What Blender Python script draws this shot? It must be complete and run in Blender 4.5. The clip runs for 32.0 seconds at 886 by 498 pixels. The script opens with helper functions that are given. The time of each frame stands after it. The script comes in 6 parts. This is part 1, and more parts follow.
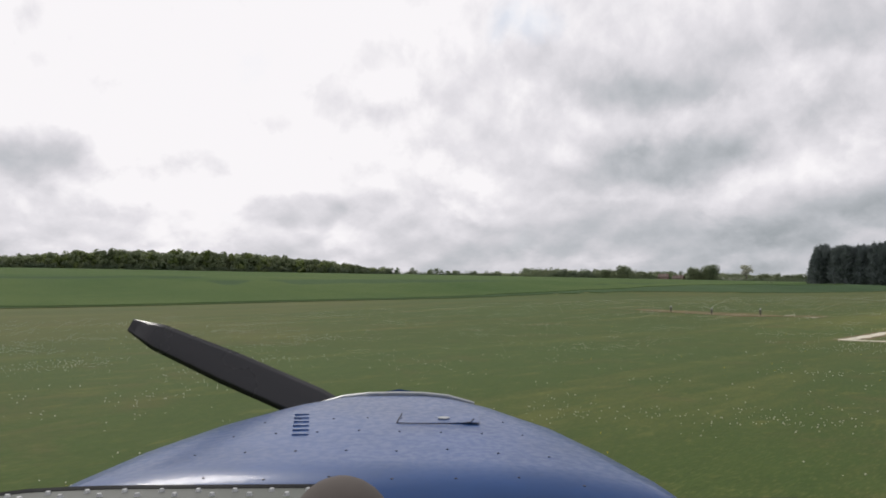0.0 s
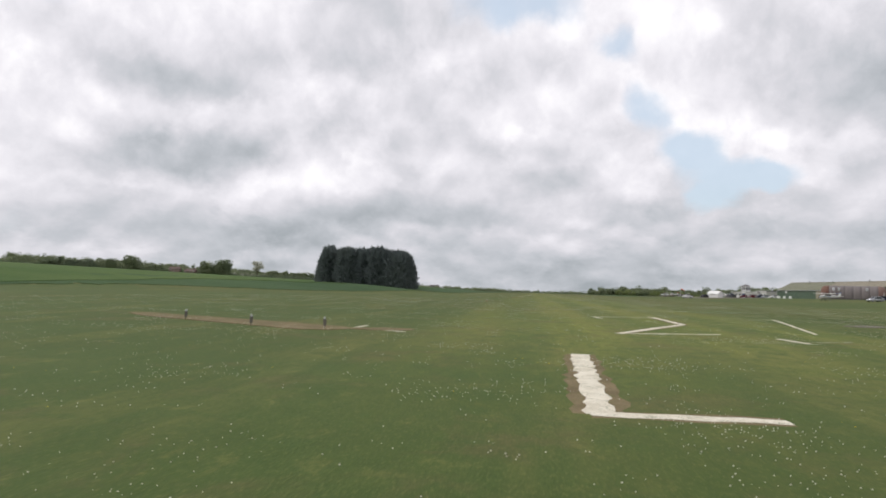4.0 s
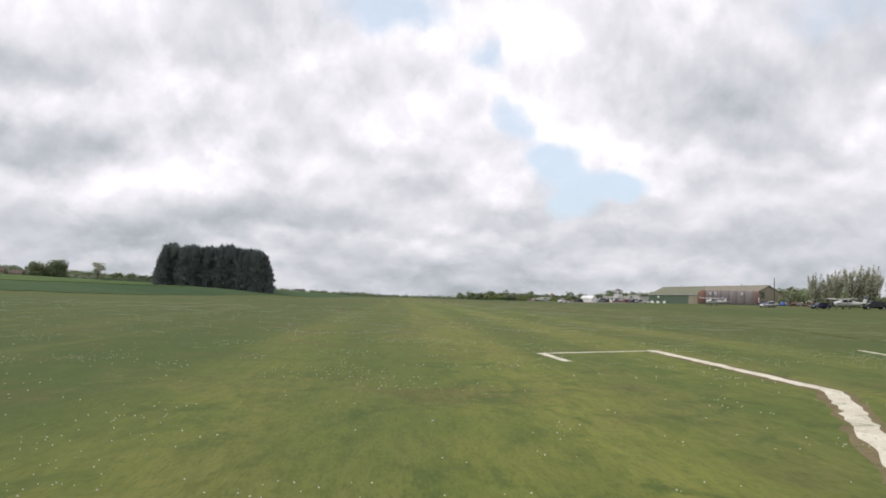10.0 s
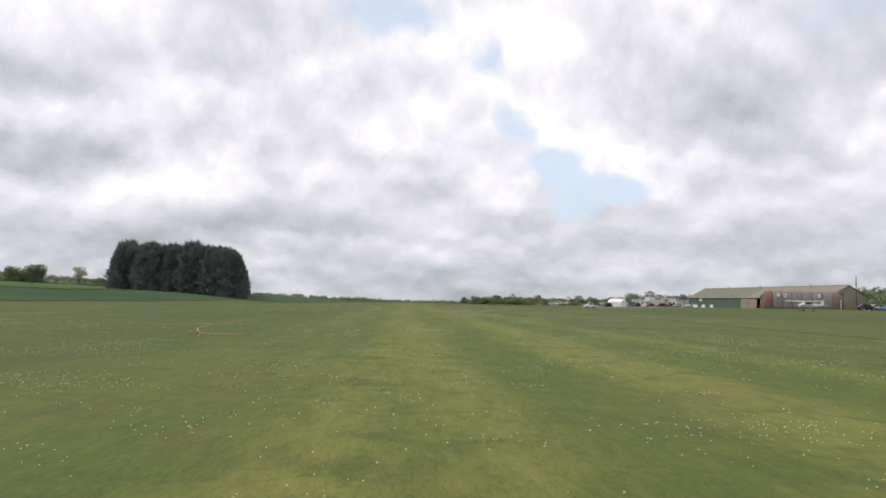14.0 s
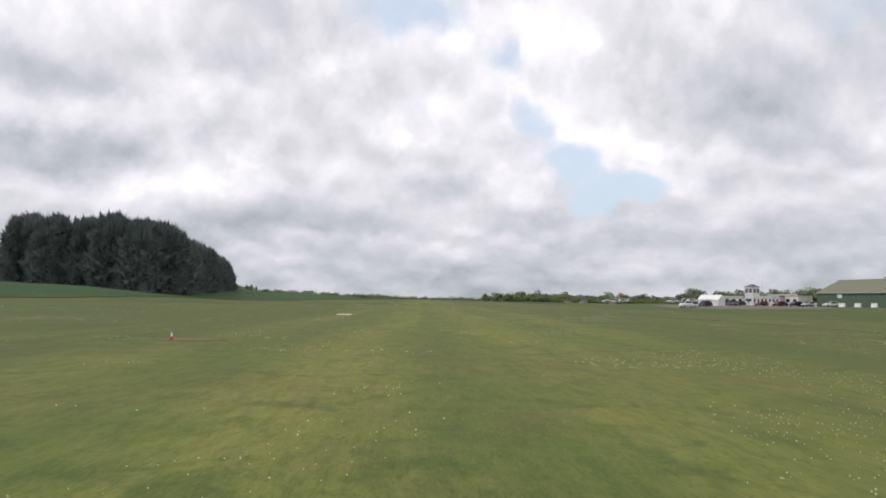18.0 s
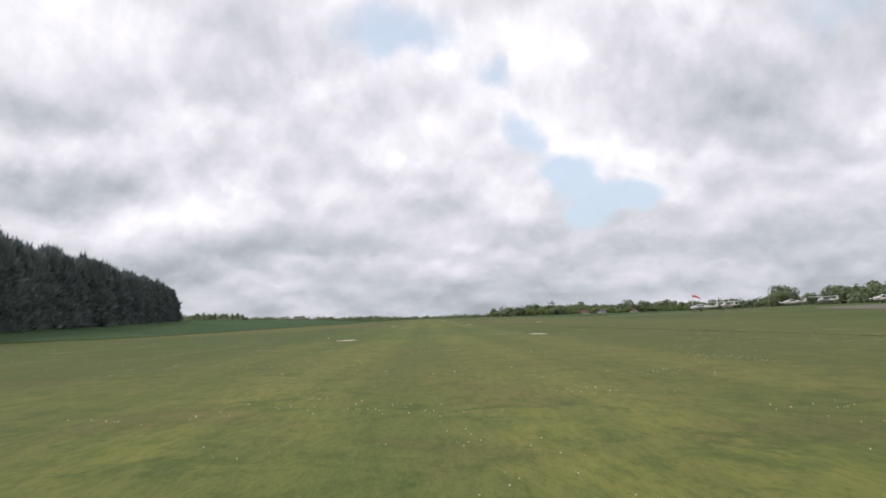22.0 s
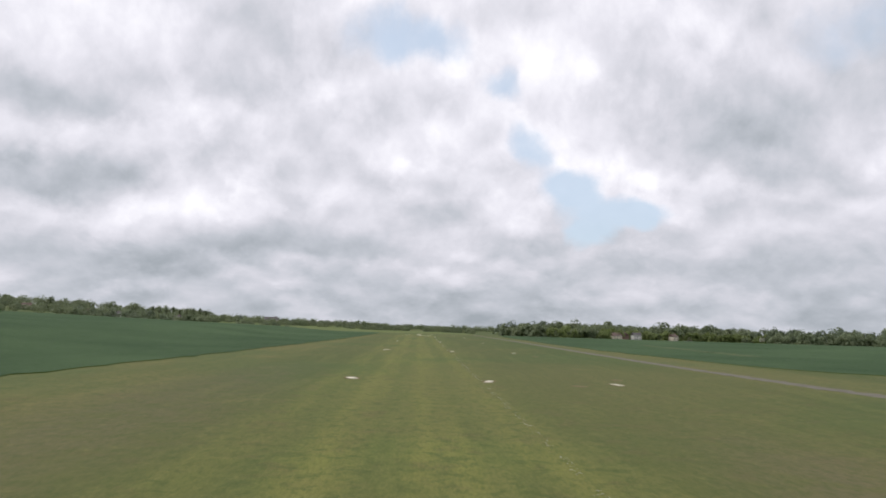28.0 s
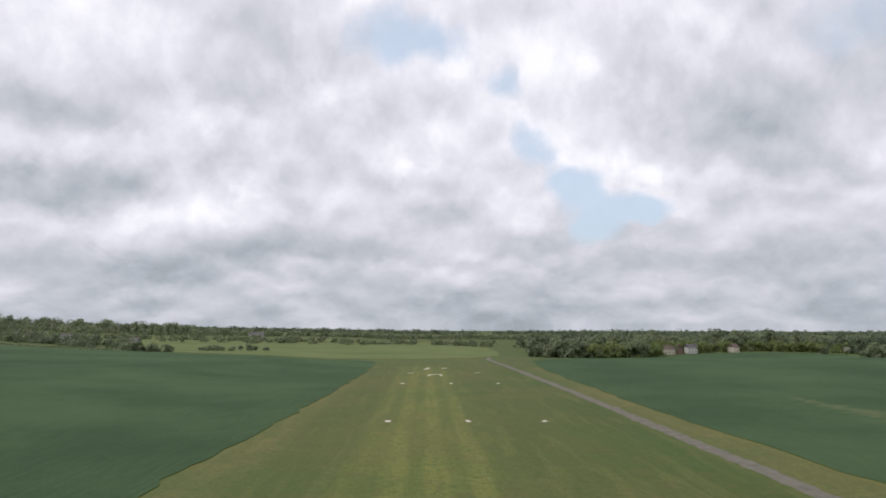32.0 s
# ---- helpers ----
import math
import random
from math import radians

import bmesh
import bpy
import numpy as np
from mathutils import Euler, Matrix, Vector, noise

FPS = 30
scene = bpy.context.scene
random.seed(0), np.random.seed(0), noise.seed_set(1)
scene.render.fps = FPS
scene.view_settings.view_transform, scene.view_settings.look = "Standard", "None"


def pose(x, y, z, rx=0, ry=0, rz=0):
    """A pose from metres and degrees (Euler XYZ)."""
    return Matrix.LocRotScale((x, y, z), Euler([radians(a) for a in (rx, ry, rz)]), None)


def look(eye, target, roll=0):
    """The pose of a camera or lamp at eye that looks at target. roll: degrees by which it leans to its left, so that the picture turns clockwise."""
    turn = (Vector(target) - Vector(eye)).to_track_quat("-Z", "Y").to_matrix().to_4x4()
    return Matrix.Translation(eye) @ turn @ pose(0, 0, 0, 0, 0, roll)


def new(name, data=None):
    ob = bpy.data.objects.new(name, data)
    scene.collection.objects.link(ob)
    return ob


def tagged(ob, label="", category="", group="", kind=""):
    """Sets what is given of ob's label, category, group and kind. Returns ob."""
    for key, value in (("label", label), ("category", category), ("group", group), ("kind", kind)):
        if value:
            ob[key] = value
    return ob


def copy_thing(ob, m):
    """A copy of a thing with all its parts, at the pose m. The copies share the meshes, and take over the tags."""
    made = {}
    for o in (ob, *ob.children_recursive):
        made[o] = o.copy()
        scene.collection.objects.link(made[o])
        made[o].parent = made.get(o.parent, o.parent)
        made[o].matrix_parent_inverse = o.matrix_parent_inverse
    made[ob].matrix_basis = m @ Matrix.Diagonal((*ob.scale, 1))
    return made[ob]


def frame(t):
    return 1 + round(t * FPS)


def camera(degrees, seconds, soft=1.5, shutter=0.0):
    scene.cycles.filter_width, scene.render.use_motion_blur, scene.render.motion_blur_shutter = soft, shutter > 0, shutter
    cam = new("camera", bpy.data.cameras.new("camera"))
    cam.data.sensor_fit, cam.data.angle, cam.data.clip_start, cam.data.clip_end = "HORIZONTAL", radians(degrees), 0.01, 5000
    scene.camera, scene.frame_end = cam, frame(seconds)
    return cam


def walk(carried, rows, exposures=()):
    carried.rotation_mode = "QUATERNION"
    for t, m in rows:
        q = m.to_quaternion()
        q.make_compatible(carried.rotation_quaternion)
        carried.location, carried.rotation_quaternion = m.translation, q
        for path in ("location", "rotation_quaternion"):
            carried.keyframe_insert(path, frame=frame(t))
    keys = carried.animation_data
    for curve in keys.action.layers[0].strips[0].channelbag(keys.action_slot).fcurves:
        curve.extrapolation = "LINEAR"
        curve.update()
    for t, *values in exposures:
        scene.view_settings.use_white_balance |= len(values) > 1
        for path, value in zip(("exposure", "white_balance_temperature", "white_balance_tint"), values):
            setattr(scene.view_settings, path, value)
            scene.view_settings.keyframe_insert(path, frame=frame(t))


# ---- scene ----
PATH = [
    (0.0, pose(7.828, -1.888, 1.902, 93.277, 0.330, 44.668)),
    (0.5, pose(6.064, 0.157, 1.897, 93.429, 0.027, 42.509)),
    (1.0, pose(4.401, 2.309, 1.900, 93.121, -1.619, 38.528)),
    (1.5, pose(2.902, 4.560, 1.902, 94.375, -1.169, 33.841)),
    (2.0, pose(1.620, 6.855, 1.902, 93.095, -0.747, 29.306)),
    (2.5, pose(0.573, 9.117, 1.897, 93.748, -1.524, 24.363)),
    (3.0, pose(-0.264, 11.311, 1.897, 92.918, -1.888, 18.824)),
    (3.5, pose(-0.906, 13.417, 1.897, 93.185, -1.068, 12.979)),
    (4.0, pose(-1.339, 15.438, 1.898, 93.203, -1.527, 7.069)),
    (4.5, pose(-1.630, 17.431, 1.900, 93.336, -0.665, 1.887)),
    (6.5, pose(-1.504, 25.731, 1.891, 93.200, -1.781, -0.686)),
    (7.0, pose(-1.526, 27.675, 1.898, 92.973, -0.961, -1.177)),
    (7.5, pose(-1.552, 29.649, 1.893, 93.332, -1.019, -1.211)),
    (8.0, pose(-1.561, 31.765, 1.896, 93.515, -1.199, -1.013)),
    (8.5, pose(-1.576, 34.113, 1.894, 93.651, -1.215, -1.304)),
    (9.0, pose(-1.577, 36.760, 1.895, 93.863, -1.259, -1.860)),
    (9.5, pose(-1.507, 39.772, 1.897, 93.597, -1.877, -2.801)),
    (10.0, pose(-1.405, 43.227, 1.895, 93.833, -1.573, -3.370)),
    (10.5, pose(-1.282, 47.159, 1.905, 93.936, -1.788, -3.444)),
    (11.0, pose(-1.135, 51.568, 1.908, 93.989, -1.832, -3.869)),
    (11.5, pose(-0.934, 56.436, 1.902, 94.023, -2.099, -3.461)),
    (12.0, pose(-0.670, 61.774, 1.898, 94.183, -1.916, -3.054)),
    (12.5, pose(-0.354, 67.607, 1.894, 93.999, -1.637, -3.086)),
    (13.0, pose(-0.001, 73.957, 1.894, 94.173, -1.813, -3.174)),
    (13.5, pose(0.375, 80.833, 1.900, 94.234, -1.132, -3.011)),
    (14.0, pose(0.735, 88.244, 1.905, 94.193, -1.238, -3.120)),
    (14.5, pose(1.029, 96.185, 1.899, 94.159, -1.833, -3.527)),
    (16.5, pose(1.577, 133.218, 1.899, 94.434, -0.951, -2.780)),
    (17.0, pose(1.823, 143.346, 1.898, 94.547, -0.923, -2.498)),
    (17.5, pose(2.090, 153.752, 1.898, 94.217, -0.275, -1.890)),
    (18.0, pose(2.338, 164.414, 1.895, 93.931, -1.214, -1.729)),
    (18.5, pose(2.541, 175.330, 1.895, 94.259, -0.948, -2.785)),
    (19.0, pose(2.716, 186.481, 1.897, 94.425, -1.245, -3.867)),
    (19.5, pose(2.863, 197.827, 1.904, 94.686, -0.329, -3.805)),
    (20.0, pose(2.971, 209.337, 1.901, 94.714, -0.330, -3.125)),
    (20.5, pose(3.074, 221.017, 1.899, 94.254, -0.595, -2.780)),
    (21.0, pose(3.217, 232.888, 1.899, 94.963, 0.122, -2.598)),
    (21.5, pose(3.448, 244.964, 1.899, 95.462, 1.273, -2.328)),
    (22.0, pose(3.786, 257.257, 1.896, 95.379, 1.927, -1.545)),
    (22.5, pose(4.202, 269.771, 1.893, 95.111, 1.906, -0.366)),
    (23.0, pose(4.610, 282.482, 1.892, 95.295, 1.836, -0.119)),
    (23.5, pose(4.957, 295.304, 1.906, 95.217, -0.413, -0.125)),
    (24.0, pose(5.230, 308.143, 1.911, 95.092, -3.443, 0.210)),
    (24.5, pose(5.409, 320.994, 2.015, 95.460, -0.088, 1.186)),
    (26.5, pose(5.197, 372.967, 4.009, 94.542, 2.336, -0.765)),
    (27.0, pose(5.094, 386.455, 4.754, 95.089, 1.081, -1.227)),
    (27.5, pose(4.976, 400.180, 5.570, 95.923, 0.004, -1.945)),
    (28.0, pose(4.841, 414.162, 6.471, 95.990, -1.694, -1.990)),
    (28.5, pose(4.711, 428.401, 7.508, 95.802, -2.074, -1.491)),
    (29.0, pose(4.641, 442.868, 8.715, 95.371, 0.599, -0.340)),
    (29.5, pose(4.654, 457.529, 10.096, 95.145, -0.253, 0.010)),
    (30.0, pose(4.713, 472.349, 11.638, 95.214, -0.149, -0.052)),
    (30.5, pose(4.765, 487.297, 13.320, 95.090, 0.606, -0.319)),
    (31.0, pose(4.788, 502.339, 15.109, 95.110, 4.099, -0.722)),
    (31.5, pose(4.781, 517.458, 16.973, 95.775, 2.099, -1.092)),
    (32.0, pose(4.741, 532.645, 18.900, 95.987, -0.143, -1.399)),
]
cam = camera(63.39, 32.0, soft=1.8)
walk(cam, PATH, [(0.0, -0.2, 6500, 11), (2.0, -0.05, 6500, 11), (4.0, -0.04, 6450, 11), (7.0, 0.08, 6450, 11), (14.0, 0.08, 6450, 12), (19.0, 0.0, 6400, 12), (24.0, 0.0, 6350, 12), (28.0, -0.06, 6300, 12), (32.0, -0.1, 6250, 12)])

# ---- sky and sun ----
world = bpy.data.worlds.new("overcast_sky")
scene.world = world
world.use_nodes = True
wt = world.node_tree
wt.nodes.clear()


class Net:
    """Short hand for building a node tree."""

    def __init__(self, tree):
        self.t = tree

    def node(self, kind, **sets):
        n = self.t.nodes.new(kind)
        for key, value in sets.items():
            setattr(n, key, value)
        return n

    def put(self, socket, value):
        if isinstance(value, bpy.types.NodeSocket):
            self.t.links.new(value, socket)
        else:
            socket.default_value = value

    def math(self, op, a, b=0.0, c=0.0, clamp=False):
        n = self.node("ShaderNodeMath", operation=op, use_clamp=clamp)
        for s, v in zip(n.inputs, (a, b, c)):
            self.put(s, v)
        return n.outputs[0]

    def vec(self, op, a, b=(0, 0, 0)):
        n = self.node("ShaderNodeVectorMath", operation=op)
        self.put(n.inputs[0], a)
        if op == "SCALE":
            self.put(n.inputs[3], b)
        else:
            self.put(n.inputs[1], b)
        return n.outputs["Value"] if op in ("DOT_PRODUCT", "LENGTH", "DISTANCE") else n.outputs[0]

    def noise(self, vector, scale, detail=4.0, rough=0.55, distort=0.0):
        n = self.node("ShaderNodeTexNoise")
        self.put(n.inputs["Vector"], vector)
        for key, v in (("Scale", scale), ("Detail", detail), ("Roughness", rough), ("Distortion", distort)):
            self.put(n.inputs[key], v)
        return n.outputs["Fac"]

    def span(self, v, a, b, c=0.0, d=1.0, smooth=True):
        n = self.node("ShaderNodeMapRange", interpolation_type="SMOOTHSTEP" if smooth else "LINEAR")
        for s, x in zip(n.inputs[:5], (v, a, b, c, d)):
            self.put(s, x)
        return n.outputs[0]

    def mix(self, f, a, b, kind="MIX"):
        n = self.node("ShaderNodeMix", data_type="RGBA", blend_type=kind)
        self.put(n.inputs[0], f)
        self.put(n.inputs[6], a if isinstance(a, bpy.types.NodeSocket) else (*a[:3], 1))
        self.put(n.inputs[7], b if isinstance(b, bpy.types.NodeSocket) else (*b[:3], 1))
        return n.outputs[2]

    def combine(self, x, y, z):
        n = self.node("ShaderNodeCombineXYZ")
        for s, v in zip(n.inputs, (x, y, z)):
            self.put(s, v)
        return n.outputs[0]


SUN_TURN, SUN_UP = radians(78), radians(48)   # to the left of the runway, high
sun_way = Vector((-math.sin(SUN_TURN) * math.cos(SUN_UP), math.cos(SUN_TURN) * math.cos(SUN_UP), math.sin(SUN_UP)))


def toward(turn, up):
    """Unit vector at a bearing to the right of the runway and a height, in degrees."""
    a, b = radians(turn), radians(up)
    return (math.sin(a) * math.cos(b), math.cos(a) * math.cos(b), math.sin(b))


def build_sky():
    n = Net(wt)
    way = n.node("ShaderNodeTexCoord").outputs["Generated"]
    sep = n.node("ShaderNodeSeparateXYZ")
    n.put(sep.inputs[0], way)
    x, y, z = sep.outputs
    zc = n.math("MAXIMUM", z, 0.0)
    # cloud space: round the horizon, squeezed a little flat toward it
    rise = n.math("MULTIPLY", n.math("LOGARITHM", n.math("ADD", zc, 0.15), math.e), 0.37)
    flat = n.combine(x, y, rise)
    warp = n.node("ShaderNodeTexNoise")
    n.put(warp.inputs["Vector"], flat)
    warp.inputs["Scale"].default_value, warp.inputs["Detail"].default_value = 9.0, 5.0
    warp.inputs["Roughness"].default_value = 0.55
    wander = n.vec("SUBTRACT", warp.outputs["Color"], (0.5, 0.5, 0.5))
    bent = n.vec("ADD", flat, n.vec("SCALE", wander, 0.085))
    curl = n.vec("ADD", flat, n.vec("SCALE", wander, 0.035))

    def heaps(at, scale, detail, seed):
        """How thick the cloud stands at a place."""
        return n.noise(n.vec("ADD", at, (seed, seed * 0.7, seed * 1.3)), scale, detail, 0.56)

    def lit_from_above(scale, detail, seed, step):
        """Bright where the cloud thickens downward, dark on its underside."""
        return n.math("SUBTRACT", heaps(curl, scale, detail, seed), heaps(n.vec("ADD", curl, (0.0, 0.0, step)), scale, detail, seed))

    def domes(step):
        """Rounded heads of cumulus at two sizes."""
        at = n.vec("ADD", curl, (3.0, 1.0, step))
        total = 0.0
        for scale, amount in ((9.0, 0.6), (21.0, 0.4)):
            v = n.node("ShaderNodeTexVoronoi", feature="SMOOTH_F1")
            n.put(v.inputs["Vector"], at)
            v.inputs["Scale"].default_value, v.inputs["Smoothness"].default_value = scale, 0.5
            total = n.math("ADD", total, n.math("MULTIPLY", v.outputs["Distance"], -amount))
        return total

    head = n.math("SUBTRACT", domes(0.0), domes(0.022))
    broad = n.noise(n.vec("ADD", flat, (5.0, 2.0, 1.0)), 2.2, 3.0, 0.5)

    def blobs(rows):
        total = 0.0
        for turn, up, wide, tall, amount in rows:
            a = toward(turn, up)
            c = Vector((a[0], a[1], 0.37 * math.log(a[2] + 0.15)))
            w = radians(wide)
            t = 0.37 * math.log((a[2] + 0.15 + math.sin(radians(tall))) / (a[2] + 0.15))
            d = n.vec("SUBTRACT", bent, tuple(c))
            d = n.vec("MULTIPLY", d, (1 / w, 1 / w, 1 / t))
            total = n.math("ADD", total, n.span(n.vec("LENGTH", d), 1.5, 0.2, 0.0, amount))
        return total

    # each row: bearing, height, half width, half height, strength
    dark = blobs(((-29.4, 14.7, 6, 1.7, 1.2), (-28.0, 9.2, 6.0, 2.0, 2.2), (-23.5, 10.6, 3, 1.2, 0.8), (-6.7, 22.1, 7, 3, 0.7), (-14, 19, 6, 3, 0.4), (22.9, 16.2, 8, 3.2, 0.9),
                  (22.3, 13.0, 4, 1.5, 0.8), (30.5, 11.3, 5, 1.3, 0.9), (-9.8, 6.2, 6, 1.6, 0.8), (2.0, 8.6, 4, 0.9, 0.7), (10.1, 6.6, 2.5, 0.9, 0.8), (27.7, 9.0, 5, 1.0, 0.4),
                  (28, 5.5, 15, 2.5, 0.5), (-24, 4.5, 14, 2.2, 0.4), (-75, 9.0, 5, 2.4, 1.3), (-54.7, 6.4, 8, 1.2, 0.6), (37, 20, 6, 4, 0.8)))
    bright = blobs(((7.6, 21.0, 6, 2.6, 1.0), (4.9, 11.2, 3, 1.3, 1.0), (-1.5, 11.8, 2.2, 1.0, 0.8), (-15.5, 8.2, 4.5, 1.2, 0.7), (30.2, 14.6, 4, 1.3, 0.9), (18.9, 11.7, 3, 0.9, 0.6),
                    (1.9, 5.7, 3, 0.8, 0.7), (-9.8, 4.9, 3.5, 0.6, 0.6), (-16.6, 14.2, 6, 2, 0.4), (-24.7, 20.8, 7, 3, 0.8), (9.2, 8.4, 1.8, 1.2, 0.9)))
    gap = blobs(((-2.5, 22.3, 4.2, 3, 0.8), (2.2, 21.8, 2.2, 2, 0.5), (6.3, 18.6, 1.8, 1.5, 0.75), (8.6, 14.2, 1.9, 2.2, 0.9), (11.4, 11.2, 2.4, 1.8, 1.0), (14.8, 9.0, 3.4, 1.6, 1.0),
                 (13.6, 7.2, 2.0, 1.0, 0.9), (17.6, 8.8, 2.2, 1.1, 0.8), (33.5, 21, 5, 2.6, 0.5), (-37, 20.6, 4, 2.4, 0.45), (37, 14.5, 2, 1.6, 0.6)))
    tone = n.math("ADD", 0.795, n.math("MULTIPLY", n.math("SUBTRACT", broad, 0.5), 0.45))
    tone = n.math("ADD", tone, n.math("MULTIPLY", lit_from_above(4.5, 6.0, 1.7, 0.06), 0.8))
    tone = n.math("ADD", tone, n.math("MULTIPLY", lit_from_above(10.0, 6.0, 4.1, 0.03), 0.6))
    tone = n.math("ADD", tone, n.math("MULTIPLY", head, 0.42))
    puff = n.span(heaps(curl, 8.0, 6.0, 7.7), 0.5, 0.62)
    tone = n.math("ADD", tone, n.math("MULTIPLY", puff, 0.10))
    tone = n.math("SUBTRACT", tone, n.math("MULTIPLY", dark, 0.25))
    tone = n.math("ADD", tone, n.math("MULTIPLY", bright, 0.17))
    glow = n.math("POWER", n.math("MAXIMUM", n.vec("DOT_PRODUCT", way, toward(-62, 22)), 0.0), 9.0)
    tone = n.math("ADD", tone, n.math("MULTIPLY", glow, 0.46))
    high = n.math("POWER", n.math("MAXIMUM", n.vec("DOT_PRODUCT", way, toward(4, 22)), 0.0), 20.0)
    tone = n.math("ADD", tone, n.math("MULTIPLY", high, 0.06))
    low = n.span(z, 0.0, 0.16, 0.32, 0.0)
    tone = n.math("SUBTRACT", tone, low)
    ramp = n.node("ShaderNodeValToRGB")
    n.put(ramp.inputs[0], n.span(tone, 0.3, 1.1, 0.0, 1.0, False))
    e = ramp.color_ramp.elements
    e[0].position, e[0].color = 0.0, (0.39, 0.425, 0.45, 1)
    e[1].position, e[1].color = 1.0, (1.08, 1.06, 1.078, 1)
    for at, c in ((0.3, (0.565, 0.588, 0.622)), (0.55, (0.726, 0.722, 0.76)), (0.78, (0.89, 0.873, 0.912))):
        ramp.color_ramp.elements.new(at).color = (*c, 1)
    cloud = ramp.outputs[0]
    sky = n.node("ShaderNodeTexSky", sky_type="NISHITA", sun_disc=False)
    sky.sun_elevation, sky.sun_rotation = SUN_UP, 2 * math.pi - SUN_TURN
    clear = n.vec("SCALE", sky.outputs[0], 0.13)
    clear = n.mix(0.6, clear, (0.78, 0.90, 1.0))
    ragged = n.math("SUBTRACT", 0.5, heaps(curl, 9.0, 7.0, 2.9))
    open_sky = n.span(n.math("ADD", gap, n.math("MULTIPLY", ragged, 1.4)), 0.18, 0.9, 0.0, 0.85)
    both = n.mix(open_sky, cloud, clear)
    back = n.node("ShaderNodeBackground")
    n.put(back.inputs[0], both)
    back.inputs[1].default_value = 1.0
    out = n.node("ShaderNodeOutputWorld")
    n.put(out.inputs[0], back.outputs[0])


build_sky()
sun = new("sun", bpy.data.lights.new("sun", "SUN"))
sun.data.energy, sun.data.angle, sun.data.color = 1.3, radians(14), (1.0, 0.96, 0.9)
sun.matrix_world = look(sun_way * 100, (0, 0, 0))

# ---- materials ----
def material(name, build):
    m = bpy.data.materials.new(name)
    m.use_nodes = True
    n = Net(m.node_tree)
    b = m.node_tree.nodes["Principled BSDF"]
    build(n, b)
    return m


def geo_pos(n):
    return n.node("ShaderNodeNewGeometry").outputs["Position"]


def attr(n, name):
    a = n.node("ShaderNodeAttribute", attribute_name=name)
    return a.outputs["Fac"]


def bump(n, b, height, strength, distance):
    k = n.node("ShaderNodeBump")
    k.inputs["Strength"].default_value, k.inputs["Distance"].default_value = strength, distance
    n.put(k.inputs["Height"], height)
    n.put(b.inputs["Normal"], k.outputs[0])


def plain(name, colour, rough=0.5, metal=0.0, vary=0.12, scale=3.0, grain=0.0):
    """Paint, metal or plastic with worn, blotchy tone at two scales."""
    def build(n, b):
        p = n.node("ShaderNodeTexCoord").outputs["Object"]
        wide, tight = n.noise(p, scale, 4), n.noise(p, scale * 14, 3)
        f = n.math("ADD", n.math("MULTIPLY", wide, 0.7), n.math("MULTIPLY", tight, 0.3))
        f = n.span(f, 0.3, 0.7)
        c = n.mix(f, [v * (1 - vary) for v in colour], [min(1, v * (1 + vary)) for v in colour])
        n.put(b.inputs["Base Color"], c)
        n.put(b.inputs["Roughness"], n.span(wide, 0.3, 0.7, rough * 0.85, min(1, rough * 1.15)))
        b.inputs["Metallic"].default_value = metal
        if grain:
            bump(n, b, tight, 0.5, grain)
    return material(name, build)


def leaves(name, dark, light, rough=0.6, through_leaf=0.4):
    """Foliage: each leaf or clump has its own tone; each tree too."""
    def build(n, b):
        g = n.node("ShaderNodeNewGeometry")
        o = n.node("ShaderNodeObjectInfo").outputs["Random"]
        f = n.math("ADD", n.math("MULTIPLY", g.outputs["Random Per Island"], 0.65), n.math("MULTIPLY", o, 0.35))
        wide = n.noise(g.outputs["Position"], 0.05, 3)
        f = n.math("ADD", n.math("MULTIPLY", f, 0.5), n.math("MULTIPLY", n.span(wide, 0.38, 0.62), 0.5))
        tint = n.mix(f, dark, light)
        n.put(b.inputs["Base Color"], tint)
        b.inputs["Roughness"].default_value = rough
        b.inputs["Specular IOR Level"].default_value = 0.3
        # daylight also comes through the leaves
        thin = n.node("ShaderNodeBsdfTranslucent")
        n.put(thin.inputs[0], n.mix(0.35, tint, light))
        both = n.node("ShaderNodeMixShader")
        both.inputs[0].default_value = through_leaf
        n.t.links.new(b.outputs[0], both.inputs[1])
        n.t.links.new(thin.outputs[0], both.inputs[2])
        n.t.links.new(both.outputs[0], n.t.nodes["Material Output"].inputs[0])
    return material(name, build)


